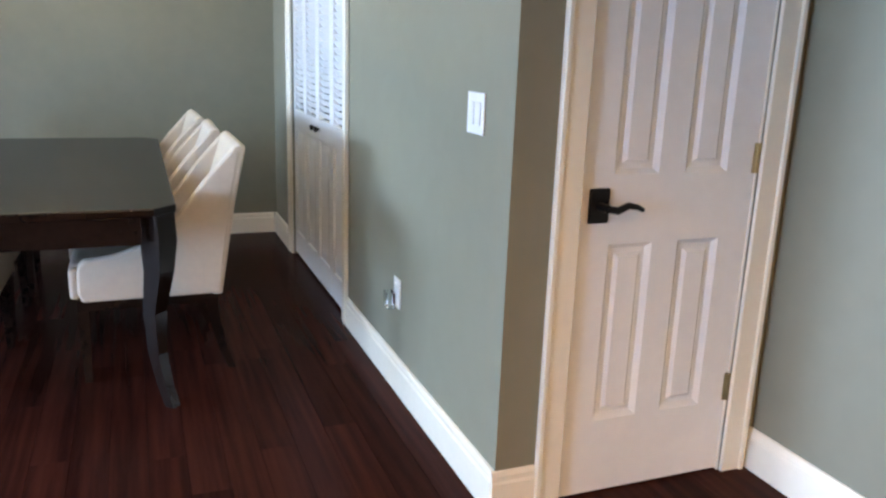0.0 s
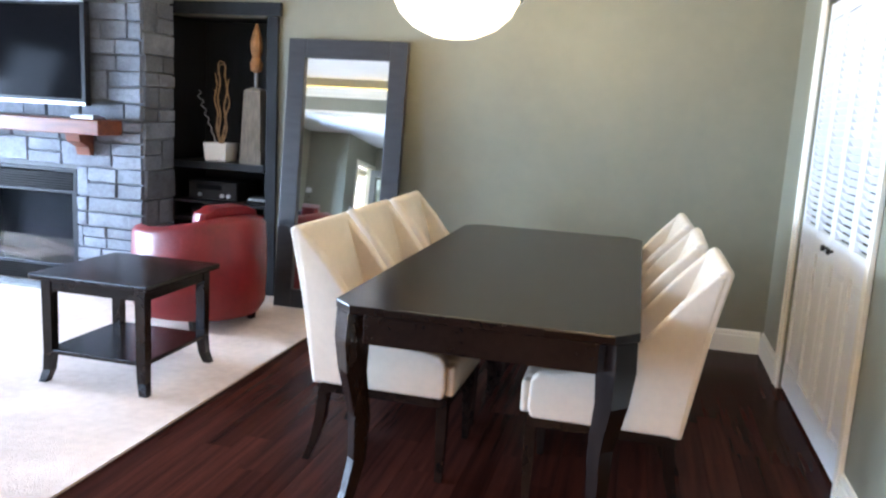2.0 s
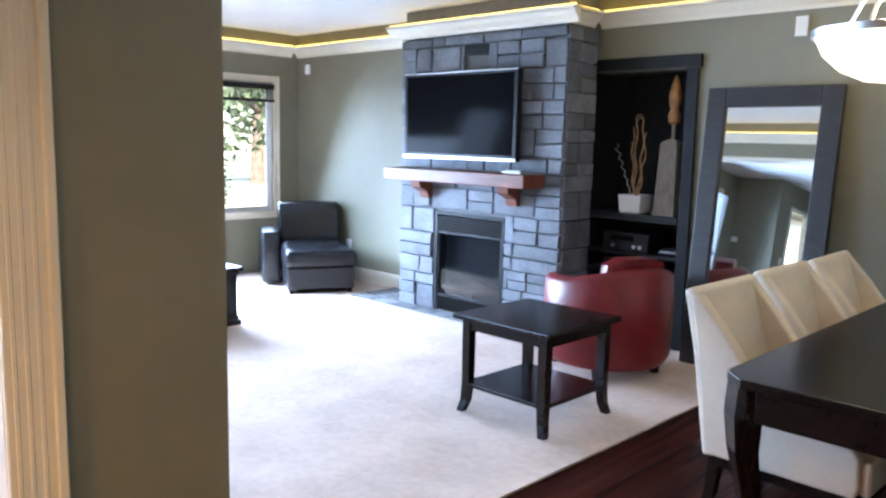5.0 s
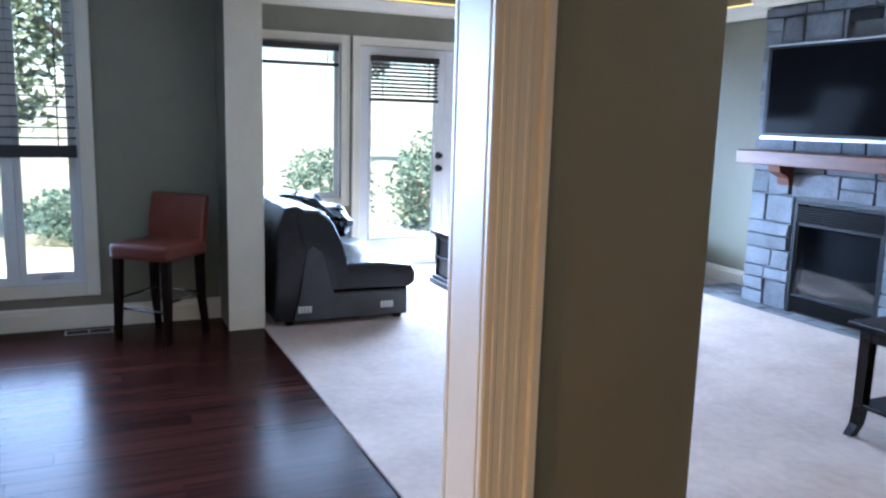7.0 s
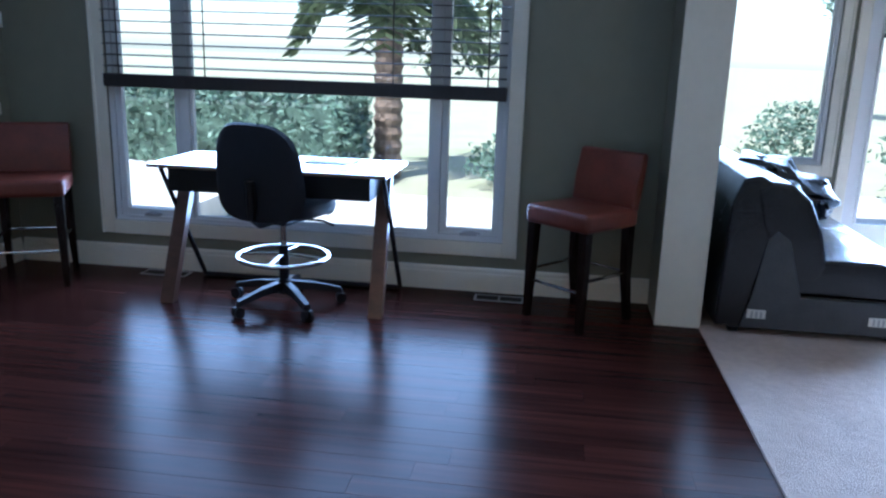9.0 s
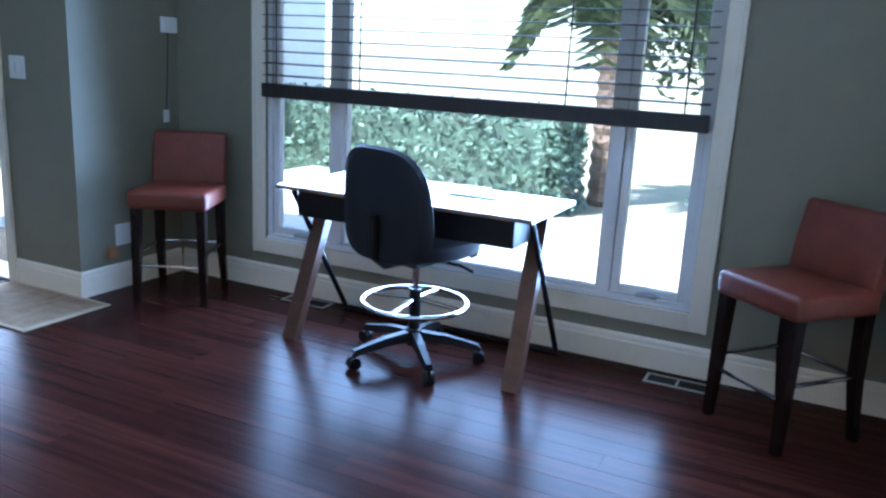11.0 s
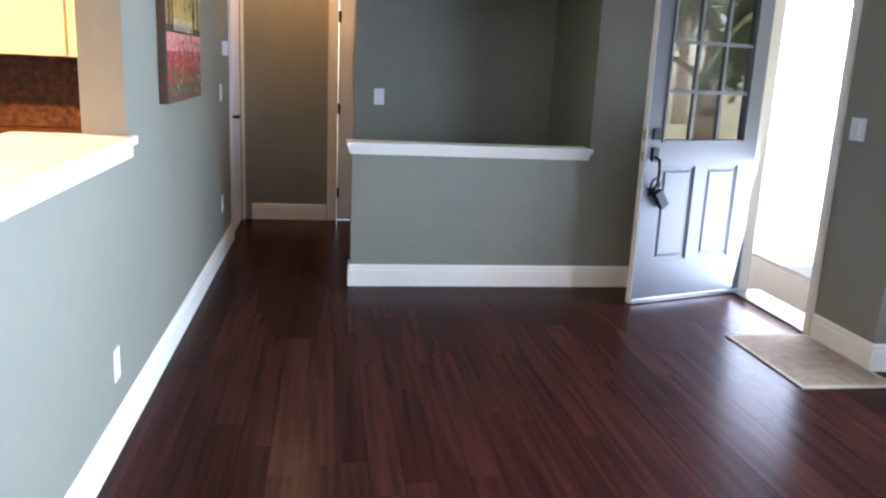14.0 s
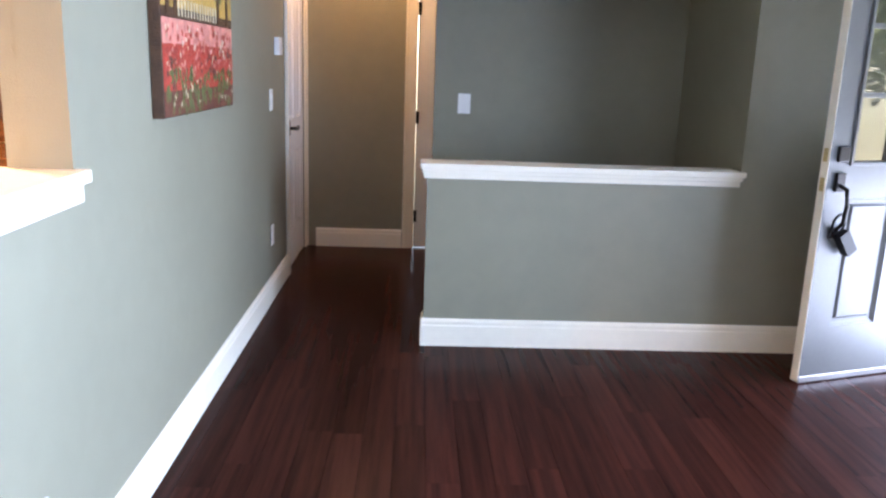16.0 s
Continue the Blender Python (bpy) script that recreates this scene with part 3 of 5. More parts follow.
def window(name, c, y0, y1, z0, z1, splits, label):
    """A vinyl window in the west wall: outer frame, sashes between the splits, glass, crank handles."""
    root = thing(name, label, "window", kind="structure")
    f = 0.03
    simple("window_frame", [(c - 0.09, c - 0.01, y0 + 0.001, y0 + f, z0 + 0.001, z1 - 0.001), (c - 0.09, c - 0.01, y1 - f, y1 - 0.001, z0 + 0.001, z1 - 0.001), (c - 0.09, c - 0.01, y0 + f, y1 - f, z0 + 0.001, z0 + f), (c - 0.09, c - 0.01, y0 + f, y1 - f, z1 - f, z1 - 0.001)]
           + [(c - 0.088, c - 0.012, s - 0.028, s + 0.028, z0 + f, z1 - f) for s in splits[1:-1]], VINYL, root, bevel=0.004)
    for k, (a, b) in enumerate(zip(splits, splits[1:])):
        a, b = a + 0.03, b - 0.03
        s = 0.038 if len(splits) > 2 and k != 1 else 0.014
        simple("sash", [(c - 0.075, c - 0.03, a, a + s, z0 + f, z1 - f), (c - 0.075, c - 0.03, b - s, b, z0 + f, z1 - f), (c - 0.075, c - 0.03, a + s, b - s, z0 + f, z0 + f + s), (c - 0.075, c - 0.03, a + s, b - s, z1 - f - s, z1 - f)], VINYL, root, bevel=0.005)
        simple("pane", [(c - 0.056, c - 0.050, a + s, b - s, z0 + f + s, z1 - f - s)], GLASS, root, "clear glass").visible_shadow = False
        if len(splits) > 2 and k != 1:
            bm = bmesh.new()
            m = (a + b) / 2
            bx(bm, c - 0.028, c - 0.004, m - 0.05, m + 0.05, z0 + f, z0 + f + 0.018, 0.005)
            tube(bm, [(c - 0.01, m - 0.03, z0 + f + 0.02), (c + 0.004, m + 0.02, z0 + f + 0.03), (c + 0.004, m + 0.07, z0 + f + 0.018)], 0.006, 8)
            part("crank", bm, STEEL, root, "metal window crank")
    simple("window_sill", [(c - 0.012, c + 0.004, y0 + 0.001, y1 - 0.001, z0 + 0.0015, z0 + 0.012)], VINYL, root, bevel=0.003)
    return root


window("window_1", -5.58, -1.72, 0.63, 0.29, 2.12, [-1.72, -1.255, 0.23, 0.63], "three-part white vinyl window with side casements")
window("window_2", -6.97, 1.90, 2.72, 0.66, 2.0, [1.90, 2.72], "white single-pane living room window")
window("window_3", -6.97, 4.70, 5.53, 0.66, 2.0, [4.70, 5.53], "white single-pane living room window")


def blind(name, c, y0, y1, ztop, zbot, n, slat, tilt, label, rail=0.05):
    """A wooden blind: head rail, slats, bottom rail, ladder tapes."""
    root = thing(name, label, "blind")
    simple("head_rail", [(c - 0.03, c + 0.03, y0, y1, ztop - 0.055, ztop)], BLIND, root, bevel=0.004)
    simple("bottom_rail", [(c - 0.028, c + 0.028, y0, y1, zbot, zbot + rail)], BLIND, root, bevel=0.006)
    bm = bmesh.new()
    ca, sa = math.cos(radians(tilt)), math.sin(radians(tilt))
    prism(bm, [(-slat / 2 * ca - 0.0015 * sa, -slat / 2 * sa + 0.0015), (slat / 2 * ca - 0.0015 * sa, slat / 2 * sa + 0.0015), (slat / 2 * ca + 0.0015 * sa, slat / 2 * sa - 0.0015), (-slat / 2 * ca + 0.0015 * sa, -slat / 2 * sa - 0.0015)], "y", y0 + 0.003, y1 - 0.003)
    me = mesh_of("slat", bm, BLIND)
    for i in range(n):
        ob = new("slat", me)
        ob.parent = root
        ob.location = (c, 0, zbot + rail + 0.012 + (ztop - 0.07 - zbot - rail) * (i + 0.5) / n)
    for y in (y0 + 0.10, *([y0 + 0.62, y1 - 0.62] if y1 - y0 > 1.8 else []), y1 - 0.10):
        simple("ladder_tape", [(c + 0.0265, c + 0.0275, y - 0.004, y + 0.004, zbot + rail, ztop - 0.055)], BLIND, root)
    return root


blind("window_blind", -5.545, -1.705, 0.615, 2.10, 1.085, 14, 0.050, -7, "dark wooden slat blind lowered halfway", 0.075)
blind("window_blind", -6.935, 1.915, 2.685, 1.985, 1.80, 5, 0.045, 0, "dark wooden blind pulled up", 0.03)
blind("window_blind", -6.935, 4.715, 5.515, 1.985, 1.80, 5, 0.045, 0, "dark wooden blind pulled up", 0.03)

for nm, a, b, hinge_s in (("french_door", 2.902, 3.728, 1), ("french_door", 3.732, 4.558, -1)):
    root = thing(nm, "white French door with a full glass light", "door", "pair of French doors", "structure")
    simple("leaf", [(-7.03, -6.985, a, a + 0.10, 0.02, 1.998), (-7.03, -6.985, b - 0.10, b, 0.02, 1.998), (-7.03, -6.985, a + 0.10, b - 0.10, 0.02, 0.26), (-7.03, -6.985, a + 0.10, b - 0.10, 1.90, 1.998)], DOORW, root)
    simple("pane", [(-7.011, -7.005, a + 0.10, b - 0.10, 0.26, 1.90)], GLASS, root, "clear glass").visible_shadow = False
    simple("glazing_bead", [(-6.986, -6.972, a + 0.085, a + 0.103, 0.245, 1.915), (-6.986, -6.972, b - 0.103, b - 0.085, 0.245, 1.915), (-6.986, -6.972, a + 0.103, b - 0.103, 0.245, 0.263), (-6.986, -6.972, a + 0.103, b - 0.103, 1.897, 1.915)], DOORW, root, bevel=0.003)
    if hinge_s == 1:
        for z in (0.92, 1.04):
            bm = bmesh.new()
            bmesh.ops.create_cone(bm, cap_ends=True, segments=20, radius1=0.034, radius2=0.028, depth=0.03, matrix=pose(-6.97, b - 0.05, z, 0, 90, 0))
            bmesh.ops.create_uvsphere(bm, u_segments=14, v_segments=8, radius=0.026, matrix=pose(-6.94, b - 0.05, z))
            part("door_knob", bm, BRONZE, root, "black knob", True)
    blind("door_blind", -6.945, a + 0.09, b - 0.09, 1.92, 1.52, 9, 0.045, 24, "dark wooden blind on the glass door, raised", 0.03)

# louvred closet doors: four narrow leaves
lw = 1.33 / 4
for i in range(4):
    root = thing("closet_door", "white louvred bifold closet door", "door", "bifold closet doors", "structure")
    y0, y1 = 3.871 + i * lw, 3.871 + (i + 1) * lw - 0.003
    x0, x1 = XE + 0.012, XE + 0.042
    simple("leaf_frame", [(x0, x1, y0, y0 + 0.04, 0.02, 2.03), (x0, x1, y1 - 0.04, y1, 0.02, 2.03), (x0, x1, y0 + 0.04, y1 - 0.04, 0.02, 0.16), (x0, x1, y0 + 0.04, y1 - 0.04, 0.82, 0.93), (x0, x1, y0 + 0.04, y1 - 0.04, 1.95, 2.03)], DOORW, root)
    bm = bmesh.new()
    rings = [[(x0 + d, y0 + 0.04 + s, 0.16 + s), (x0 + d, y1 - 0.04 - s, 0.16 + s), (x0 + d, y1 - 0.04 - s, 0.82 - s), (x0 + d, y0 + 0.04 + s, 0.82 - s)] for d, s in ((0.024, 0), (0.012, 0.0), (0.012, 0.02), (0.003, 0.045))]
    loft(bm, rings)
    part("raised_panel", bm, DOORW, root)
    bm = bmesh.new()
    prism(bm, [(-0.014, 0.016), (-0.011, 0.019), (0.014, -0.013), (0.011, -0.016)], "y", 0, y1 - y0 - 0.08)
    me = mesh_of("louvre_slat", bm, DOORW)
    for k in range(30):
        ob = new("louvre_slat", me)
        ob.parent = root
        ob.location = ((x0 + x1) / 2, y0 + 0.04, 0.955 + k * 0.0335)
    if i in (1, 2):
        bm = bmesh.new()
        ky = y1 - 0.05 if i == 1 else y0 + 0.05
        tube(bm, [(x0 - 0.001, ky, 0.878), (x0 - 0.012, ky, 0.878), (x0 - 0.016, ky, 0.878), (x0 - 0.03, ky, 0.878)], [0.007, 0.007, 0.016, 0.013], 14)
        part("knob", bm, BRONZE, root, "small dark knob")
simple_c = structure("closet_rail", [(1.135, 1.74, 3.7, 5.7, 1.7, 1.73)], WHITE, "white closet shelf", "shelf")

# ---- fireplace ----
fire = thing("fireplace", "grey slate stone fireplace with a black gas firebox", "fireplace")
FX0, FX1, FY = -4.865, -3.135, 5.47
HX0, HX1, HZ0, HZ1 = -4.43, -3.665, 0.10, 0.855
simple("chimney_pier", [(FX0 + 0.02, HX0, FY + 0.02, YN - 0.002, 0.011, HZ1)], GROUT, fire)
simple("chimney_pier", [(HX1, FX1 - 0.02, FY + 0.02, YN - 0.002, 0.011, HZ1)], GROUT, fire)
simple("chimney_breast", [(FX0 + 0.02, FX1 - 0.02, FY + 0.02, YN - 0.002, HZ1 + 0.0005, 2.515)], GROUT, fire)
simple("firebox_back", [(HX0, HX1, 5.80, YN - 0.002, 0.011, HZ1)], BLACKP, fire)
simple("firebox_frame", [(HX0 + 0.001, HX0 + 0.028, FY - 0.006, 5.60, 0.012, HZ1), (HX1 - 0.028, HX1 - 0.001, FY - 0.006, 5.60, 0.012, HZ1), (HX0 + 0.028, HX1 - 0.028, FY - 0.006, 5.60, HZ1 - 0.02, HZ1)], BLACKP, fire, "black metal surround")
for z0, n in ((HZ1 - 0.155, 7), (0.03, 6)):
    for k in range(n):
        bm = bmesh.new()
        prism(bm, [(FY - 0.012, z0 + k * 0.018), (FY + 0.012, z0 + k * 0.018 + 0.008), (FY + 0.012, z0 + k * 0.018 + 0.013), (FY - 0.012, z0 + k * 0.018 + 0.005)], "x", HX0 + 0.029, HX1 - 0.029)
        part("louvre", bm, BRONZE, fire)
simple("firebox", [(HX0 + 0.028, HX1 - 0.028, 5.58, 5.60, 0.012, HZ1 - 0.02)], BLACKP, fire)
simple("fire_glass", [(HX0 + 0.047, HX1 - 0.047, FY + 0.014, FY + 0.018, 0.16, HZ1 - 0.18)], FIREGLASS, fire, "dark tinted fire glass").visible_shadow = False
for b in ((HX0 + 0.029, HX0 + 0.047, 0.14, HZ1 - 0.16), (HX1 - 0.047, HX1 - 0.029, 0.14, HZ1 - 0.16)):
    simple("glass_stile", [(b[0], b[1], FY + 0.004, FY + 0.02, b[2], b[3])], BLACKP, fire, bevel=0.003)
for z in (0.14, HZ1 - 0.18):
    simple("glass_rail", [(HX0 + 0.047, HX1 - 0.047, FY + 0.004, FY + 0.02, z, z + 0.02)], BLACKP, fire, bevel=0.003)
for lx, lz, tl in ((-4.2, 0.2, 8), (-4.0, 0.22, -10), (-3.9, 0.27, 14)):
    bm = bmesh.new()
    m = pose(lx, FY + 0.06, lz, 0, tl, 4)
    tube(bm, [m @ Vector((x, 0.006 * math.sin(9 * x), 0)) for x in (-0.16, -0.08, 0, 0.08, 0.16)], [0.025, 0.032, 0.03, 0.033, 0.024], 8)
    part("gas_log", bm, BARK, fire, "", True)
simple("wall_vent", [(-4.13, -3.88, FY - 0.012, FY + 0.0, 2.11, 2.19)], BLACKP, fire, "dark grille in the stonework", 0.003)
for k in range(5):
    simple("vent_slat", [(-4.115, -3.895, FY - 0.018, FY - 0.0125, 2.12 + k * 0.013, 2.126 + k * 0.013)], BLACKP, fire)

mantel = thing("mantel_shelf", "reddish cherry wood mantel on two corbels", "mantel")
simple("beam", [(-4.78, -3.27, 5.19, FY - 0.032, 1.115, 1.215)], MANTEL, mantel, bevel=0.008)
for cx in (-4.50, -3.55):
    bm = bmesh.new()
    prism(bm, [(FY - 0.032, 0.965), (5.40, 0.965), (5.385, 1.02), (5.335, 1.045), (5.30, 1.06), (5.285, 1.114), (FY - 0.032, 1.114)], "x", cx - 0.055, cx + 0.055, 0.006)
    part("corbel", bm, MANTEL, mantel)
bm = bmesh.new()
bx(bm, -3.52, -3.34, 5.24, 5.36, 1.2155, 1.235, 0.006)
bx(bm, -3.50, -3.36, 5.26, 5.34, 1.2355, 1.243, 0.003)
tagged(part("set_top_box", bm, STEEL), "small silver box lying on the mantel", "media box")
simple_tv = thing("television", "large flat black television with a silver lower edge on the stone", "television")
simple("casing", [(-4.70, -3.48, 5.345, 5.40, 1.30, 1.985), (-4.4, -3.8, 5.40, 5.436, 1.45, 1.85)], BLACKP, simple_tv, bevel=0.006)
simple("screen", [(-4.665, -3.515, 5.3425, 5.3445, 1.345, 1.955)], SCREEN, simple_tv, "glossy black screen")
simple("lower_trim", [(-4.70, -3.48, 5.338, 5.3445, 1.300, 1.322)], STEEL, simple_tv, "silver lower edge", 0.002)
simple("upper_trim", [(-4.70, -3.48, 5.340, 5.3445, 1.975, 1.986)], STEEL, simple_tv, "silver upper edge", 0.002)

# ---- niche shelves and what stands on them ----
shelf = thing("niche_shelf", "black wooden niche shelf", "shelf", "niche shelves")
simple("board", [(-3.149, -2.421, 5.845, 6.295, 0.895, 0.945)], BLACKW, shelf, bevel=0.003)
shelf = thing("niche_shelf", "black wooden niche shelf", "shelf", "niche shelves")
simple("board", [(-3.149, -2.421, 5.865, 6.295, 0.50, 0.53)], BLACKW, shelf, bevel=0.003)
rec = thing("stereo_receiver", "black and silver stereo receiver on the niche shelf", "stereo")
simple("body", [(-3.05, -2.66, 5.90, 6.24, 0.66, 0.80)], BLACKP, rec, bevel=0.004)
simple("front_plate", [(-3.045, -2.665, 5.893, 5.899, 0.665, 0.795)], BRONZE, rec, "dark metal front", 0.002)
simple("display", [(-2.98, -2.78, 5.888, 5.8925, 0.74, 0.775)], SCREEN, rec)
for kx in (-2.72, -2.77, -2.95):
    bm = bmesh.new()
    tube(bm, [(kx, 5.8925, 0.70), (kx, 5.875, 0.70)], 0.014, 14)
    part("dial", bm, STEEL, rec)
shelf = thing("niche_shelf", "thin black wooden niche shelf", "shelf", "niche shelves")
simple("board", [(-3.149, -2.421, 5.865, 6.295, 0.635, 0.656)], BLACKW, shelf, bevel=0.003)
simple_r2 = thing("disc_player", "slim dark disc player on the lower niche shelf", "player")
simple("body", [(-3.04, -2.68, 5.91, 6.20, 0.532, 0.60)], BLACKP, simple_r2, bevel=0.004)
simple("front_plate", [(-3.035, -2.685, 5.904, 5.909, 0.537, 0.595)], BRONZE, simple_r2, "dark metal front", 0.002)
for i in range(3):
    bm = bmesh.new()
    bx(bm, -2.60 + 0.01 * i, -2.46 + 0.006 * i, 5.93, 6.08, 0.6575 + i * 0.018, 0.674 + i * 0.018, 0.003)
    tagged(part("disc_case", bm, BLACKP if i != 1 else STEEL), "flat disc case stacked on the niche shelf", "case", "stack of cases")

vase = thing("twig_planter", "square white ceramic pot holding curly dried twigs", "planter")
bm = bmesh.new()
vx, vy = -2.83, 5.97
loft(bm, [[(vx + sx * h, vy + sy * h, z) for sx, sy in ((-1, -1), (1, -1), (1, 1), (-1, 1))] for h, z in ((0.075, 0.946), (0.083, 0.96), (0.092, 1.075), (0.094, 1.08), (0.082, 1.08), (0.078, 1.05))])
part("pot", bm, CERAMIC, vase)
rng = random.Random(4)
bm = bmesh.new()
tube(bm, [(vx - 0.03 - 0.16 * f + 0.018 * math.sin(f * 40) * f, vy + 0.018 * math.cos(f * 40) * f, 1.05 + 0.40 * f) for f in [i / 48 for i in range(49)]], 0.004, 6)
part("coiled_twig", bm, STEEL, vase, "pale spiral twig", True)
for k, (dx, hgt) in enumerate(((-0.045, 0.54), (-0.02, 0.60), (0.035, 0.58), (0.055, 0.50))):
    bm = bmesh.new()
    pts = [(vx + dx * (0.35 + 0.65 * min(1, 1.6 * f)) + 0.006 * math.sin(f * 17 + k), vy + 0.008 * math.cos(f * 14 + k), 1.04 + hgt * f) for f in [i / 16 for i in range(17)]]
    if k in (1, 2):
        x0, y0, z0 = pts[-1]
        way = 1 if k == 1 else -1
        pts += [(x0 + way * 0.026 * (1 - math.cos(t)), y0, z0 + 0.024 * math.sin(t)) for t in (0.5, 1.0, 1.6, 2.3, 3.1, 3.6)]
    tube(bm, pts, [0.0075 * (1 - 0.5 * i / len(pts)) for i in range(len(pts))], 6)
    for i in (6, 9, 12, 14):
        p = pts[i]
        tube(bm, [p, (p[0] + (0.016 if i % 2 else -0.016), p[1], p[2] + 0.014)], [0.004, 0.0015], 5)
    part("twig", bm, TWIG, vase, "", True)

sc = thing("tall_sculpture", "tall grey tapered block with a carved orange wooden figure on top", "sculpture")
bm = bmesh.new()
sx, sy = -2.555, 5.97
loft(bm, [[(sx + a * h, sy + b * h, z) for a, b in ((-1, -1), (1, -1), (1, 1), (-1, 1))] for h, z in ((0.085, 0.946), (0.08, 1.0), (0.062, 1.46), (0.05, 1.475), (0.02, 1.49))])
part("block", bm, GREYSTN, sc)
bm = bmesh.new()
tube(bm, [(sx, sy, 1.48), (sx, sy, 1.60)], 0.012, 10)
part("stem", bm, STEEL, sc, "pale metal stem")
bm = bmesh.new()
lathe(bm, [(0.012, 1.59), (0.04, 1.61), (0.045, 1.66), (0.028, 1.70), (0.042, 1.75), (0.045, 1.80), (0.032, 1.86), (0.02, 1.90), (0.006, 1.94)], 10, sx, sy)
part("carving", bm, CARVED, sc, "carved orange wood")

# ---- leaning mirror ----
mir = thing("leaning_mirror", "tall dark-framed mirror leaning against the wall", "mirror")
mw, mh, fr = 0.84, 1.82, 0.125
simple("frame_stile", [(0, fr, -0.025, 0.02, 0, mh)], FRAMEM, mir, bevel=0.006)
simple("frame_stile", [(mw - fr, mw, -0.025, 0.02, 0, mh)], FRAMEM, mir, bevel=0.006)
simple("frame_rail", [(fr, mw - fr, -0.0245, 0.02, mh - fr, mh)], FRAMEM, mir, bevel=0.006)
simple("frame_rail", [(fr, mw - fr, -0.0245, 0.02, 0, fr)], FRAMEM, mir, bevel=0.006)
simple("backing", [(fr, mw - fr, 0.005, 0.018, fr, mh - fr)], BLACKP, mir)
simple("mirror_glass", [(fr, mw - fr, 0.0, 0.004, fr, mh - fr)], MIRROR, mir, "clear mirror glass")
mir.matrix_world = pose(-2.205, 5.61, 0.012, -5.5, 0, 0)

# ---- dining table and chairs ----
TX0, TX1, TY0, TY1 = -0.785, 0.212, 3.07, 5.20
table = thing("dining_table", "large dark espresso wooden dining table with clipped corners", "table")
ch = 0.075


def clipped(i):
    return [(TX0 + i + ch, TY0 + i), (TX1 - i - ch, TY0 + i), (TX1 - i, TY0 + i + ch), (TX1 - i, TY1 - i - ch), (TX1 - i - ch, TY1 - i), (TX0 + i + ch, TY1 - i), (TX0 + i, TY1 - i - ch), (TX0 + i, TY0 + i + ch)]


bm = bmesh.new()
prism(bm, clipped(0), "z", 0.728, 0.76, 0.006)
part("tabletop", bm, ESPRESSO, table)
for b in ((TX0 + 0.12, TX1 - 0.12, TY0 + 0.014, TY0 + 0.04), (TX0 + 0.12, TX1 - 0.12, TY1 - 0.04, TY1 - 0.014), (TX0 + 0.014, TX0 + 0.04, TY0 + 0.12, TY1 - 0.12), (TX1 - 0.04, TX1 - 0.014, TY0 + 0.12, TY1 - 0.12)):
    simple("apron", [(*b, 0.63, 0.7275)], ESPRESSO, table, bevel=0.003)
for cx, sx in ((TX0 + 0.069, -1), (TX1 - 0.069, 1)):
    for cy, sy in ((TY0 + 0.069, -1), (TY1 - 0.069, 1)):
        bm = bmesh.new()
        rings = []
        for z, off, h in ((0.7275, 0.0, 0.05), (0.63, 0.004, 0.05), (0.52, 0.0, 0.042), (0.36, -0.022, 0.033), (0.20, -0.02, 0.027), (0.08, 0.0, 0.023), (0.0, 0.022, 0.022)):
            ox, oy = cx + sx * off, cy + sy * off
            q = h * 1.25
            rings.append([(ox + q, oy, z), (ox + q * 0.5, oy + q * 0.5, z), (ox, oy + q, z), (ox - q * 0.5, oy + q * 0.5, z), (ox - q, oy, z), (ox - q * 0.5, oy - q * 0.5, z), (ox, oy - q, z), (ox + q * 0.5, oy - q * 0.5, z)])
        loft(bm, rings)
        part("leg", bm, ESPRESSO, table)


def dining_chair():
    """Faces +x; base centre at the origin; 0.50 wide, about 0.62 deep."""
    root = thing("dining_chair", "cream upholstered dining chair with dark tapered legs", "chair", "chairs round the table")
    w = 0.25
    bm = bmesh.new()
    prof = [(-0.265, 0.33), (-0.225, 0.33), (-0.19, 0.47), (-0.255, 0.72), (-0.325, 0.925), (-0.35, 0.94), (-0.375, 0.925), (-0.325, 0.70)]
    prism(bm, prof, "y", -w, w, 0.012, 3)
    part("backrest", bm, CREAM, root, "", True)
    for s in (-1, 1):
        bm = bmesh.new()
        side = [(-0.262, 0.335), (0.255, 0.335), (0.27, 0.37), (0.265, 0.475), (0.24, 0.50), (0.12, 0.515), (0.0, 0.56), (-0.10, 0.65), (-0.215, 0.80), (-0.32, 0.915), (-0.355, 0.915), (-0.31, 0.70)]
        prism(bm, side, "y", *sorted((s * 0.195, s * 0.253)), 0.014, 3)
        part("side_wing", bm, CREAM, root, "", True)
    bm = bmesh.new()
    bx(bm, -0.21, 0.30, -0.192, 0.192, 0.38, 0.475, 0.03, 3)
    bx(bm, 0.262, 0.298, -0.235, 0.235, 0.345, 0.465, 0.016, 3)
    part("seat", bm, CREAM, root, "", True)
    bm = bmesh.new()
    bx(bm, -0.25, 0.275, -0.235, 0.235, 0.295, 0.342, 0.004)
    part("seat_frame", bm, ESPRESSO, root)
    for sx in (-1, 1):
        for s in (-1, 1):
            bm = bmesh.new()
            x = 0.255 if sx == 1 else -0.225
            k = 0.0 if sx == 1 else -0.07
            leg(bm, [(x, s * 0.215, 0.296, 0.021), (x + k * 0.2, s * 0.215, 0.18, 0.019), (x + k * 0.55, s * 0.217, 0.08, 0.016), (x + k, s * 0.219, 0.0, 0.014)])
            part("leg", bm, ESPRESSO, root)
    return root


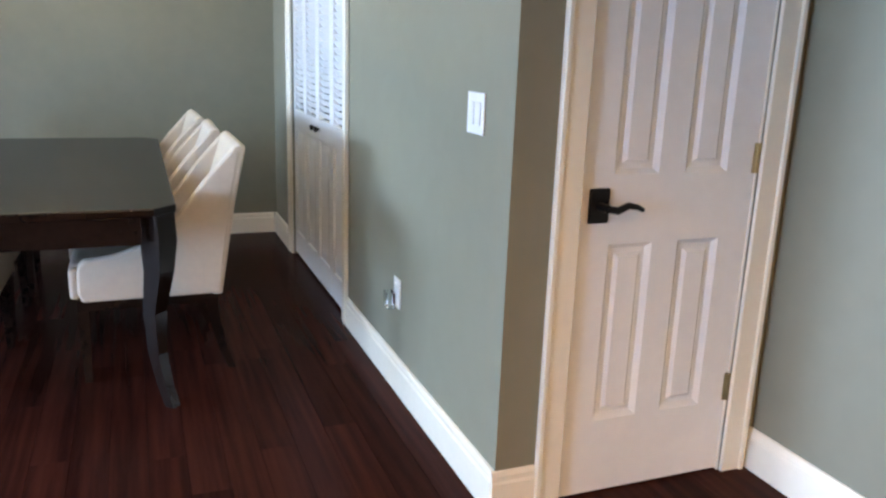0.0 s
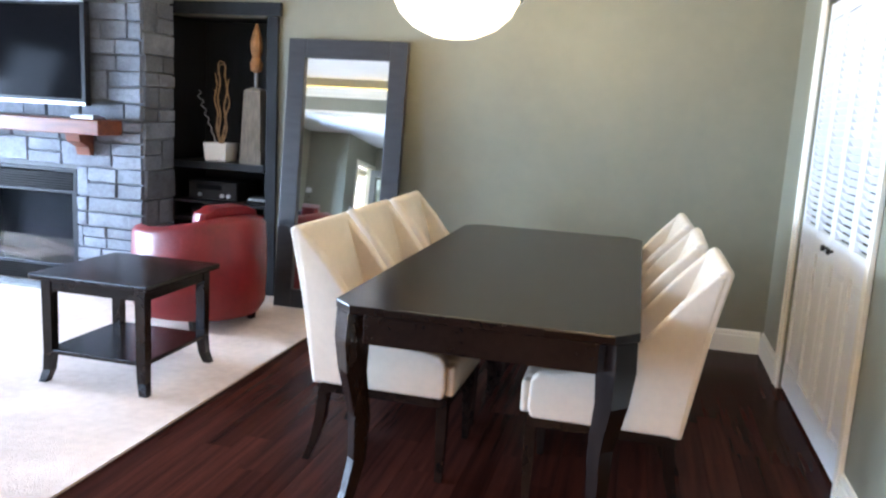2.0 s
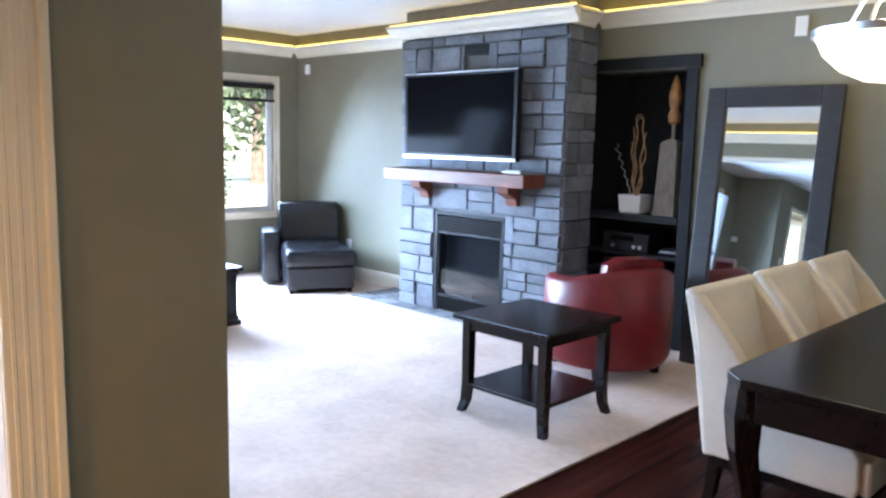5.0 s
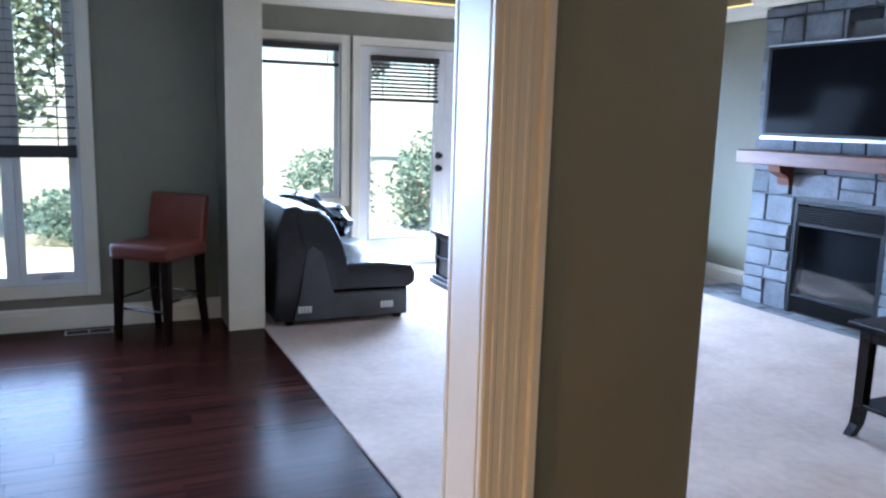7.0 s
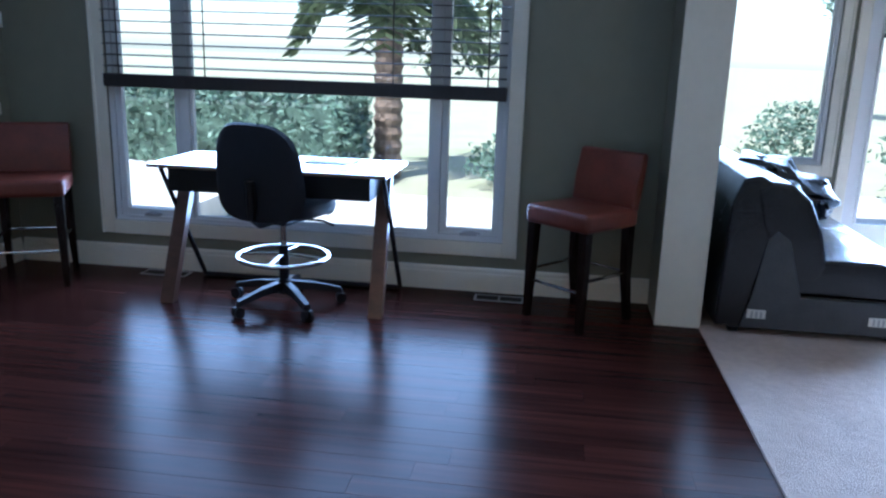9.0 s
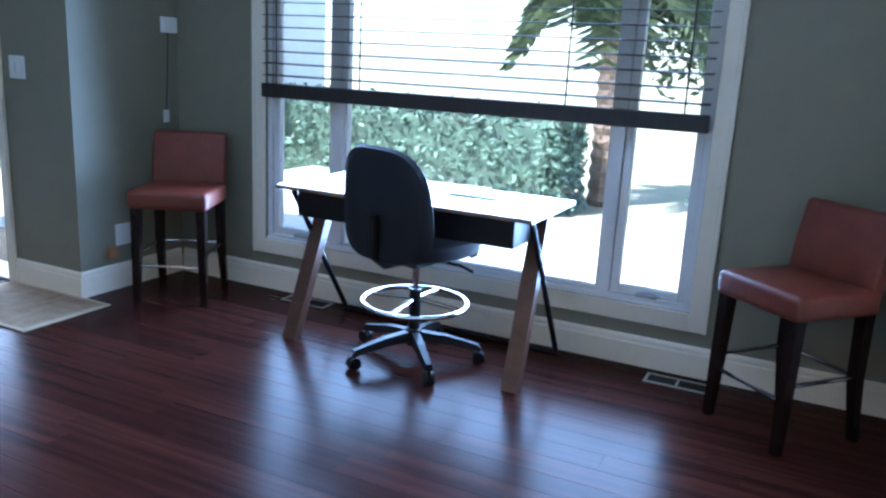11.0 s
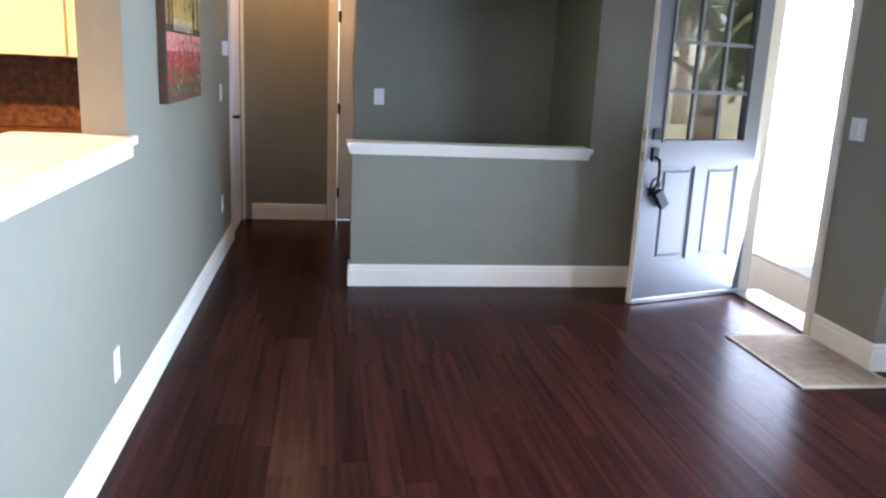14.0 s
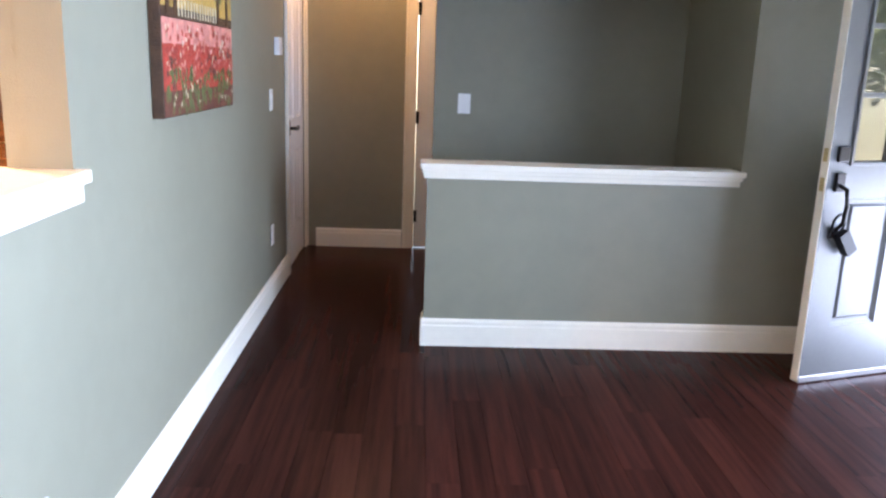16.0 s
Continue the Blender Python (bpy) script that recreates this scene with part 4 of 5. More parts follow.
first = dining_chair()
seats = [(0.12, 3.655, 180), (0.085, 4.235, 180), (0.055, 4.80, 180), (-0.725, 3.70, 0), (-0.73, 4.29, 0), (-0.72, 4.86, 0)]
first.matrix_world = pose(seats[0][0], seats[0][1], 0, 0, 0, seats[0][2])
for x, y, r in seats[1:]:
    copy_thing(first, pose(x, y, 0, 0, 0, r + (1.5 if y > 4.5 else -1)))

# ---- pendant over the table ----
LX, LY = -0.63, 3.97
pend = thing("pendant_lamp", "alabaster glass bowl pendant with metal arms, lit", "lamp")
bm = bmesh.new()
lathe(bm, [(0.005, 1.685), (0.09, 1.695), (0.17, 1.73), (0.23, 1.785), (0.262, 1.85), (0.255, 1.852), (0.20, 1.80), (0.10, 1.73), (0.005, 1.715)], 40, LX, LY)
part("bowl", bm, SHADE, pend, "glowing alabaster bowl", True)
bm = bmesh.new()
lathe(bm, [(0.258, 1.848), (0.274, 1.848), (0.278, 1.872), (0.258, 1.876)], 40, LX, LY)
bmesh.ops.delete(bm, geom=[f for f in bm.faces if len(f.verts) > 4], context="FACES")
part("rim", bm, STEEL, pend, "pale metal rim", True)
for k in range(3):
    a = k * 2 * math.pi / 3 + 0.5
    bm = bmesh.new()
    tube(bm, [(LX + 0.262 * math.cos(a), LY + 0.262 * math.sin(a), 1.87), (LX + 0.02 * math.cos(a), LY + 0.02 * math.sin(a), 2.20)], 0.008, 8)
    part("arm", bm, STEEL, pend)
bm = bmesh.new()
lathe(bm, [(0.03, 2.19), (0.035, 2.22), (0.01, 2.25), (0.008, 2.46), (0.06, 2.48), (0.065, 2.519)], 20, LX, LY)
part("stem", bm, STEEL, pend, "", True)
bulb = new("pendant_bulb_lamp", bpy.data.lights.new("pendant_bulb_lamp", "POINT"))
bulb.data.energy, bulb.data.color, bulb.data.shadow_soft_size = 8.5, (1.0, 0.78, 0.46), 0.06
bulb.location = (LX, LY, 1.93)

# ---- side table ----
stab = thing("side_table", "square black wooden side table with a lower shelf", "table")
SX0, SX1, SY0, SY1, SH = -2.565, -1.93, 3.755, 4.395, 0.545
bm = bmesh.new()
bx(bm, SX0, SX1, SY0, SY1, SH - 0.028, SH, 0.008)
part("tabletop", bm, ESPRESSO, stab)
simple("lower_shelf", [(SX0 + 0.045, SX1 - 0.045, SY0 + 0.045, SY1 - 0.045, 0.15, 0.172)], ESPRESSO, stab, bevel=0.004)
for b in ((SX0 + 0.09, SX1 - 0.09, SY0 + 0.045, SY0 + 0.065), (SX0 + 0.09, SX1 - 0.09, SY1 - 0.065, SY1 - 0.045), (SX0 + 0.045, SX0 + 0.065, SY0 + 0.09, SY1 - 0.09), (SX1 - 0.065, SX1 - 0.045, SY0 + 0.09, SY1 - 0.09)):
    simple("apron", [(*b, SH - 0.085, SH - 0.0285)], ESPRESSO, stab)
for cx, sx in ((SX0 + 0.065, -1), (SX1 - 0.065, 1)):
    for cy, sy in ((SY0 + 0.065, -1), (SY1 - 0.065, 1)):
        bm = bmesh.new()
        leg(bm, [(cx, cy, SH - 0.0285, 0.026), (cx, cy, 0.16, 0.024), (cx + sx * 0.006, cy + sy * 0.006, 0.07, 0.022), (cx + sx * 0.022, cy + sy * 0.022, 0.0105, 0.020)])
        part("leg", bm, ESPRESSO, stab)

# ---- red tub chair ----
tub = thing("tub_chair", "red leather tub armchair on small dark feet", "armchair")


def tub_shell(bm, r0, r1, zb, low, high, span=118, n=40):
    rings = []
    for i in range(n + 1):
        a = radians(-span + 2 * span * i / n)
        f = abs(-1 + 2 * i / n)
        top = low + (high - low) * (0.5 + 0.5 * math.cos(min(1, f * 1.15) * math.pi))
        c, s = -math.cos(a), math.sin(a)
        ring = []
        for r, z in ((r1 - 0.03, zb), (r1, zb + 0.05), (r1 + 0.01, (zb + top) / 2), (r1, top - 0.03), (r1 - 0.02, top - 0.005), ((r0 + r1) / 2, top + 0.006), (r0 + 0.02, top - 0.008), (r0, top - 0.04), (r0, zb + 0.05), (r0 + 0.02, zb)):
            ring.append((r * c * 1.0, r * s * 0.98, z))
        rings.append(ring)
    loft(bm, rings)


bm = bmesh.new()
tub_shell(bm, 0.28, 0.385, 0.075, 0.60, 0.685)
part("shell", bm, REDL, tub, "", True)
bm = bmesh.new()
lathe(bm, [(0.25, 0.08), (0.275, 0.10), (0.275, 0.36), (0.27, 0.42), (0.24, 0.45), (0.12, 0.465), (0.01, 0.468)], 32)
part("seat_cushion", bm, REDL, tub, "", True)
bm = bmesh.new()
loft(bm, [[(x, y * k, z) for y, z in ((-0.22, 0.44), (0.22, 0.44), (0.235, 0.56), (0.20, 0.70), (0.10, 0.735), (-0.10, 0.735), (-0.20, 0.70), (-0.235, 0.56))] for x, k in ((-0.275, 0.9), (-0.25, 1.0), (-0.19, 0.98), (-0.16, 0.86))])
part("back_cushion", bm, REDL, tub, "", True)
for a in (45, 135, 225, 315):
    bm = bmesh.new()
    x, y = 0.30 * math.cos(radians(a)), 0.30 * math.sin(radians(a))
    leg(bm, [(x, y, 0.09, 0.024), (x, y, 0.0, 0.018)])
    part("foot", bm, ESPRESSO, tub)
tub.matrix_world = pose(-2.475, 5.10, 0.011, 0, 0, 160)
tub.scale = (1.06, 1.06, 1.02)

# ---- living room: sofa, chaise, console ----
sofa = thing("sectional_sofa", "black leather sectional sofa with a bare grey joining end", "sofa")
SE = -5.125


def sofa_prof(bm, pts, x0, x1, r=0.02):
    prism(bm, pts, "x", x0, x1, r, 3)


bm = bmesh.new()
bx(bm, SE - 1.70, SE - 0.012, 1.80, 2.655, 0.04, 0.225, 0.008)
part("base", bm, BLACKL, sofa)
bm = bmesh.new()
prism(bm, [(1.86, 0.05), (2.645, 0.05), (2.645, 0.215), (2.13, 0.215), (2.045, 0.50), (1.985, 0.545), (1.945, 0.50), (1.90, 0.20)], "x", SE - 0.010, SE)
part("end_panel", bm, GREYF, sofa, "bare grey cloth end panel")
for y in (1.93, 2.50):
    bm = bmesh.new()
    bx(bm, SE + 0.0005, SE + 0.006, y - 0.045, y + 0.045, 0.10, 0.145, 0.002)
    bracket = part("joining_bracket", bm, PLATE, sofa, "pale metal joining bracket")
    for k in (-0.022, 0.0, 0.022):
        simple("slot", [(SE + 0.0063, SE + 0.009, y + k - 0.005, y + k + 0.005, 0.105, 0.138)], STEEL, bracket)
for i in range(2):
    a, b = SE - 0.004 - i * 0.845, SE - 0.004 - (i + 1) * 0.845 + 0.006
    bm = bmesh.new()
    sofa_prof(bm, [(2.05, 0.235), (2.66, 0.228), (2.71, 0.26), (2.715, 0.33), (2.68, 0.385), (2.45, 0.415), (2.05, 0.41)], b, a, 0.02)
    part("seat_cushion", bm, BLACKL, sofa, "", True)
    bm = bmesh.new()
    sofa_prof(bm, [(2.20, 0.30), (2.235, 0.38), (2.19, 0.55), (2.12, 0.70), (2.03, 0.775), (1.93, 0.785), (1.86, 0.74), (1.90, 0.58), (2.02, 0.30)], b, a + 0.003, 0.025)
    part("back_cushion", bm, BLACKL, sofa, "", True)
bm = bmesh.new()
prism(bm, [(1.735, 0.05), (1.862, 0.05), (1.95, 0.49), (1.99, 0.55), (1.95, 0.77), (1.88, 0.81), (1.80, 0.79), (1.755, 0.66)], "x", SE - 1.70, SE - 0.004, 0.015, 3)
part("back_frame", bm, BLACKL, sofa, "", True)
for x in (SE - 0.07, SE - 1.62):
    for y in (1.84, 2.60):
        bm = bmesh.new()
        leg(bm, [(x, y, 0.045, 0.028), (x, y, 0.0105, 0.024)])
        part("foot", bm, BLACKP, sofa)

cover = thing("crumpled_cushion", "crumpled black leather cushion lying on the sofa back", "cushion")
bm = bmesh.new()
bmesh.ops.create_icosphere(bm, subdivisions=4, radius=1)
for v in bm.verts:
    n = noise.noise(v.co * 2.2) * 0.22 + abs(noise.noise(v.co * 5.1)) * 0.14
    v.co = Vector((v.co.x * 0.36, v.co.y * 0.26, v.co.z * 0.10)) * (1 + n)
    v.co.z += 0.05 * noise.noise(Vector((v.co.x * 7, v.co.y * 7, 2)))
part("cover", bm, BLACKL, cover, "", True)
cover.matrix_world = pose(-5.95, 2.22, 0.66, -30, 0, 8)

ott = thing("ottoman", "black leather ottoman pushed against the armchair", "ottoman")
bm = bmesh.new()
bx(bm, -0.54, -0.02, -0.31, 0.31, 0.035, 0.24, 0.012)
part("base", bm, BLACKL, ott)
bm = bmesh.new()
bx(bm, -0.55, 0.005, -0.33, 0.33, 0.242, 0.40, 0.05, 4)
part("cushion", bm, BLACKL, ott, "", True)
for x in (-0.50, -0.06):
    for y in (-0.27, 0.27):
        bm = bmesh.new()
        leg(bm, [(x, y, 0.04, 0.022), (x, y, 0.0, 0.02)])
        part("foot", bm, BLACKP, ott)
ott.matrix_world = pose(-5.575, 5.14, 0.011, 0, 0, -28)
cha = thing("leather_armchair", "black leather armchair with one square arm in the corner", "armchair")
bm = bmesh.new()
bx(bm, -0.95, -0.57, -0.30, 0.29, 0.035, 0.27, 0.012)
part("base", bm, BLACKL, cha)
bm = bmesh.new()
bx(bm, -0.80, -0.56, -0.29, 0.28, 0.272, 0.41, 0.04, 4)
part("seat_cushion", bm, BLACKL, cha, "", True)
bm = bmesh.new()
prism(bm, [(-0.99, 0.03), (-0.80, 0.272), (-0.76, 0.42), (-0.80, 0.70), (-0.85, 0.78), (-0.95, 0.79), (-1.0, 0.72)], "y", -0.31, 0.30, 0.03, 3)
part("backrest", bm, BLACKL, cha, "", True)
bm = bmesh.new()
bx(bm, -0.97, -0.46, -0.50, -0.335, 0.03, 0.53, 0.03, 3)
part("arm", bm, BLACKL, cha, "", True)
for x in (-0.92, -0.60):
    for y in (-0.27, 0.25):
        bm = bmesh.new()
        leg(bm, [(x, y, 0.04, 0.022), (x, y, 0.0, 0.02)])
        part("foot", bm, BLACKP, cha)
cha.matrix_world = pose(-5.575, 5.14, 0.011, 0, 0, -28)

con = thing("media_console", "low black wooden coffee table with drawers", "coffee table")
CX0, CX1, CY0, CY1 = -6.19, -4.99, 3.32, 3.92
simple("plinth", [(CX0 - 0.01, CX1 + 0.01, CY0 - 0.045, CY1 + 0.02, 0.0105, 0.052)], BLACKW, con, bevel=0.008)
simple("plinth_moulding", [(CX0 + 0.005, CX1 - 0.005, CY0 - 0.028, CY1 + 0.01, 0.0525, 0.082)], BLACKW, con, bevel=0.012)
simple("body", [(CX0 + 0.02, CX1 - 0.02, CY0 + 0.03, CY1, 0.0825, 0.425)], BLACKW, con, bevel=0.004)
simple("top_moulding", [(CX0 - 0.005, CX1 + 0.005, CY0 - 0.008, CY1 + 0.01, 0.398, 0.4255)], BLACKW, con, bevel=0.008)
simple("top", [(CX0 - 0.03, CX1 + 0.03, CY0 - 0.03, CY1 + 0.03, 0.426, 0.462)], ESPRESSO, con, bevel=0.008)
simple("front_rail", [(CX0 + 0.02, CX1 - 0.02, CY0 - 0.012, CY0 + 0.0295, 0.225, 0.25)], BLACKW, con, bevel=0.004)
for px in (CX0 + 0.02, (CX0 + CX1) / 2 - 0.018, CX1 - 0.056):
    simple("front_stile", [(px, px + 0.036, CY0 - 0.005, CY0 + 0.0295, 0.083, 0.224)], BLACKW, con, bevel=0.003)
    simple("front_stile", [(px, px + 0.036, CY0 - 0.005, CY0 + 0.0295, 0.251, 0.397)], BLACKW, con, bevel=0.003)
for i in range(2):
    for j in range(2):
        x0 = CX0 + 0.06 + i * 0.56
        z0 = (0.088, 0.256)[j]
        dr = simple("drawer", [(x0, x0 + 0.52, CY0 + 0.010, CY0 + 0.0295, z0, z0 + 0.134)], BLACKW, con, bevel=0.005)
        bm = bmesh.new()
        bx(bm, x0 + 0.235, x0 + 0.285, CY0 + 0.002, CY0 + 0.0095, z0 + 0.055, z0 + 0.085, 0.003)
        tube(bm, [(x0 + 0.24, CY0 + 0.002, z0 + 0.072), (x0 + 0.245, CY0 - 0.012, z0 + 0.064), (x0 + 0.275, CY0 - 0.012, z0 + 0.064), (x0 + 0.28, CY0 + 0.002, z0 + 0.072)], 0.005, 8)
        part("handle", bm, STEEL, dr, "small silver pull")

# ---- front room: desk, drafting chair, stools, rug ----
desk = thing("writing_desk", "small desk with slanted walnut legs and a glossy top", "desk")
DX0, DX1, DY0, DY1 = -5.50, -4.93, -1.15, 0.09
simple("top", [(DX0, DX1, DY0, DY1, 0.722, 0.742)], DESKTOP, desk, "glossy brown desk top", 0.005)
simple("drawer_case", [(DX0 + 0.06, DX1 - 0.05, DY0 + 0.09, DY1 - 0.09, 0.60, 0.7215)], BLACKW, desk, "dark drawer box", 0.004)
for y, s in ((DY0 + 0.075, -1), (DY1 - 0.075, 1)):
    yy = y
    bm = bmesh.new()
    loft(bm, [[(x - 0.028, yy + d - 0.036, z), (x + 0.028, yy + d - 0.036, z), (x + 0.028, yy + d + 0.036, z), (x - 0.028, yy + d + 0.036, z)] for x, z, d in ((-4.985, 0.0, s * 0.02), (-5.28, 0.7215, 0))])
    part("plank_leg", bm, WALNUT, desk, "slanted walnut plank leg")
    bm = bmesh.new()
    tube(bm, [(-5.02, yy + s * 0.045, 0.715), (-5.50, yy + s * 0.045, 0.012)], 0.013, 8)
    part("strut", bm, BLACKP, desk, "thin black metal strut")
bm = bmesh.new()
tube(bm, [(-5.50, DY0 + 0.03, 0.014), (-5.50, DY1 - 0.03, 0.014)], 0.013, 8)
part("foot_bar", bm, BLACKP, desk, "thin black metal bar")
paper = simple("paper_sheet", [(-5.25, -5.03, -0.18, 0.0, 0.7425, 0.746)], PLATE)
tagged(paper, "white sheets of paper lying on the desk", "paper")
simple_m = thing("magazine", "coloured magazine lying on the desk", "magazine")
simple("cover", [(-5.44, -5.24, -0.42, -0.16, 0.7425, 0.748)], OIL["moss_green"], simple_m)
simple("cover_panel", [(-5.40, -5.30, -0.38, -0.28, 0.7484, 0.7495)], OIL["autumn_gold"], simple_m)
simple("cover_panel", [(-5.42, -5.28, -0.26, -0.20, 0.7484, 0.7495)], PLATE, simple_m)

chair = thing("drafting_chair", "black office drafting chair with a chrome foot ring", "chair")
for k in range(5):
    a = radians(72 * k + 20)
    c, s = math.cos(a), math.sin(a)
    bm = bmesh.new()
    loft(bm, [[(r * c - w * s, r * s + w * c, z - h), (r * c + w * s, r * s - w * c, z - h), (r * c + w * 0.7 * s, r * s - w * 0.7 * c, z + h), (r * c - w * 0.7 * s, r * s + w * 0.7 * c, z + h)] for r, w, z, h in ((0.02, 0.028, 0.115, 0.022), (0.15, 0.024, 0.105, 0.018), (0.30, 0.018, 0.075, 0.013))])
    arm = part("base_arm", bm, BLACKP, chair)
    bm = bmesh.new()
    for o in (-0.014, 0.014):
        tube(bm, [(0.30 * c - (o - 0.008) * s, 0.30 * s + (o - 0.008) * c, 0.028), (0.30 * c - (o + 0.008) * s, 0.30 * s + (o + 0.008) * c, 0.028)], 0.028, 16)
    tube(bm, [(0.30 * c, 0.30 * s, 0.03), (0.30 * c, 0.30 * s, 0.075)], 0.008, 8)
    part("caster", bm, BLACKP, arm, "", True)
bm = bmesh.new()
lathe(bm, [(0.035, 0.07), (0.038, 0.14), (0.026, 0.15), (0.026, 0.33)], 20)
part("column", bm, BLACKP, chair, "", True)
bm = bmesh.new()
lathe(bm, [(0.0165, 0.325), (0.0165, 0.46)], 16)
part("gas_lift", bm, CHROME, chair, "chrome lift", True)
bm = bmesh.new()
tube(bm, [(0.235 * math.cos(i * math.pi / 24), 0.235 * math.sin(i * math.pi / 24), 0.27) for i in range(49)], 0.011, 10)
ring_p = part("foot_ring", bm, CHROME, chair, "chrome foot ring", True)
for k in range(4):
    a = radians(90 * k + 15)
    bm = bmesh.new()
    tube(bm, [(0.024 * math.cos(a), 0.024 * math.sin(a), 0.285), (0.232 * math.cos(a), 0.232 * math.sin(a), 0.27)], 0.009, 8)
    part("spoke", bm, CHROME, ring_p)
bm = bmesh.new()
bx(bm, -0.11, 0.13, -0.09, 0.09, 0.455, 0.50, 0.012)
part("mechanism", bm, BLACKP, chair)
bm = bmesh.new()
tube(bm, [(0.02, -0.08, 0.475), (0.06, -0.20, 0.47), (0.09, -0.25, 0.445)], 0.007, 8)
part("height_lever", bm, BLACKP, chair)
bm = bmesh.new()
rings = []
for z, k in ((0.498, 0.86), (0.512, 0.97), (0.54, 1.0), (0.568, 0.97), (0.585, 0.86), (0.59, 0.5)):
    rings.append([(0.03 + 0.235 * k * math.copysign(abs(math.cos(t)) ** 0.7, math.cos(t)), 0.235 * k * math.copysign(abs(math.sin(t)) ** 0.7, math.sin(t)), z - (0.03 if math.cos(t) > 0.7 else 0)) for t in [i * 2 * math.pi / 36 for i in range(36)]])
loft(bm, rings)
part("seat", bm, BLACKF, chair, "", True)
bm = bmesh.new()
rings = []
for off, k in ((-0.03, 0.82), (-0.022, 0.96), (0.0, 1.0), (0.022, 0.95), (0.032, 0.8)):
    ring = []
    for i in range(40):
        t = i * 2 * math.pi / 40
        y = 0.252 * k * math.copysign(abs(math.cos(t)) ** 0.62, math.cos(t))
        z = 0.245 * k * math.copysign(abs(math.sin(t)) ** 0.62, math.sin(t))
        y *= 1.0 - 0.10 * (z / 0.245)
        ring.append((off - 0.235 - 0.06 * (z + 0.245) + 0.9 * y * y - 0.10 * max(0, z) ** 2, y, 0.735 + z))
    rings.append(ring)
loft(bm, rings)
part("backrest", bm, BLACKF, chair, "", True)
bm = bmesh.new()
tube(bm, [(-0.05, 0, 0.475), (-0.20, 0, 0.475), (-0.265, 0, 0.52), (-0.275, 0, 0.70)], 0.022, 10)
part("back_bracket", bm, BLACKP, chair, "", True)
chair.matrix_world = pose(-5.07, -0.48, 0, 0, 0, 165)


def bar_stool():
    """Faces +x; base centre at the origin."""
    root = thing("bar_stool", "low stool in tan red leather with dark legs", "stool", "leather stools")
    bm = bmesh.new()
    bx(bm, -0.20, 0.205, -0.205, 0.205, 0.505, 0.60, 0.028, 3)
    part("seat", bm, BROWNL, root, "", True)
    bm = bmesh.new()
    prism(bm, [(-0.20, 0.58), (-0.15, 0.59), (-0.165, 0.72), (-0.20, 0.865), (-0.225, 0.875), (-0.25, 0.86), (-0.225, 0.70)], "y", -0.20, 0.20, 0.012, 3)
    part("backrest", bm, BROWNL, root, "", True)
    for sx in (-1, 1):
        for sy in (-1, 1):
            bm = bmesh.new()
            leg(bm, [(sx * 0.168, sy * 0.168, 0.508, 0.024), (sx * 0.172, sy * 0.172, 0.25, 0.021), (sx * 0.178 - (0.03 if sx < 0 else 0), sy * 0.178, 0.0, 0.016)])
            part("leg", bm, ESPRESSO, root)
    for p, q, z in (((0.173, -0.16), (0.173, 0.16), 0.20), ((-0.178, -0.16), (-0.178, 0.16), 0.26), ((-0.165, -0.174), (0.16, -0.174), 0.26), ((-0.165, 0.174), (0.16, 0.174), 0.26)):
        bm = bmesh.new()
        tube(bm, [(*p, z), (*q, z)], 0.009, 8)
        part("foot_rail", bm, CHROME, root, "chrome foot rail")
    return root


stool = bar_stool()
stool.matrix_world = pose(-5.20, -2.00, 0, 0, 0, 26)
copy_thing(stool, pose(-5.225, 1.05, 0, 0, 0, -41))

rug = thing("entry_rug", "small sand-coloured woven rug with a pale bound edge", "rug")
simple("weave", [(-4.815, -4.365, -2.865, -2.165, 0.001, 0.009)], RUG, rug)
for b in ((-4.84, -4.815, -2.89, -2.14), (-4.365, -4.34, -2.89, -2.14), (-4.815, -4.365, -2.89, -2.865), (-4.815, -4.365, -2.165, -2.14)):
    simple("binding", [(*b, 0.001, 0.008)], RUGEDGE, rug)


def floor_vent(x, y):
    root = thing("floor_vent", "dark metal floor vent grille set beside the baseboard", "vent", "floor vents")
    simple("frame", [(x - 0.055, x - 0.042, y - 0.14, y + 0.14, 0.001, 0.005), (x + 0.042, x + 0.055, y - 0.14, y + 0.14, 0.001, 0.005), (x - 0.042, x + 0.042, y - 0.14, y - 0.127, 0.001, 0.005), (x - 0.042, x + 0.042, y + 0.127, y + 0.14, 0.001, 0.005), (x - 0.042, x + 0.042, y - 0.006, y + 0.006, 0.001, 0.005)], STEEL, root)
    simple("backing", [(x - 0.042, x + 0.042, y - 0.127, y + 0.127, 0.0005, 0.0015)], BLACKP, root)
    for k in range(6):
        simple("slat", [(x - 0.035 + k * 0.014 - 0.003, x - 0.035 + k * 0.014 + 0.003, y - 0.127, y + 0.127, 0.0017, 0.004)], BRONZE, root)


floor_vent(-5.45, 0.635)
floor_vent(-5.48, -1.36)


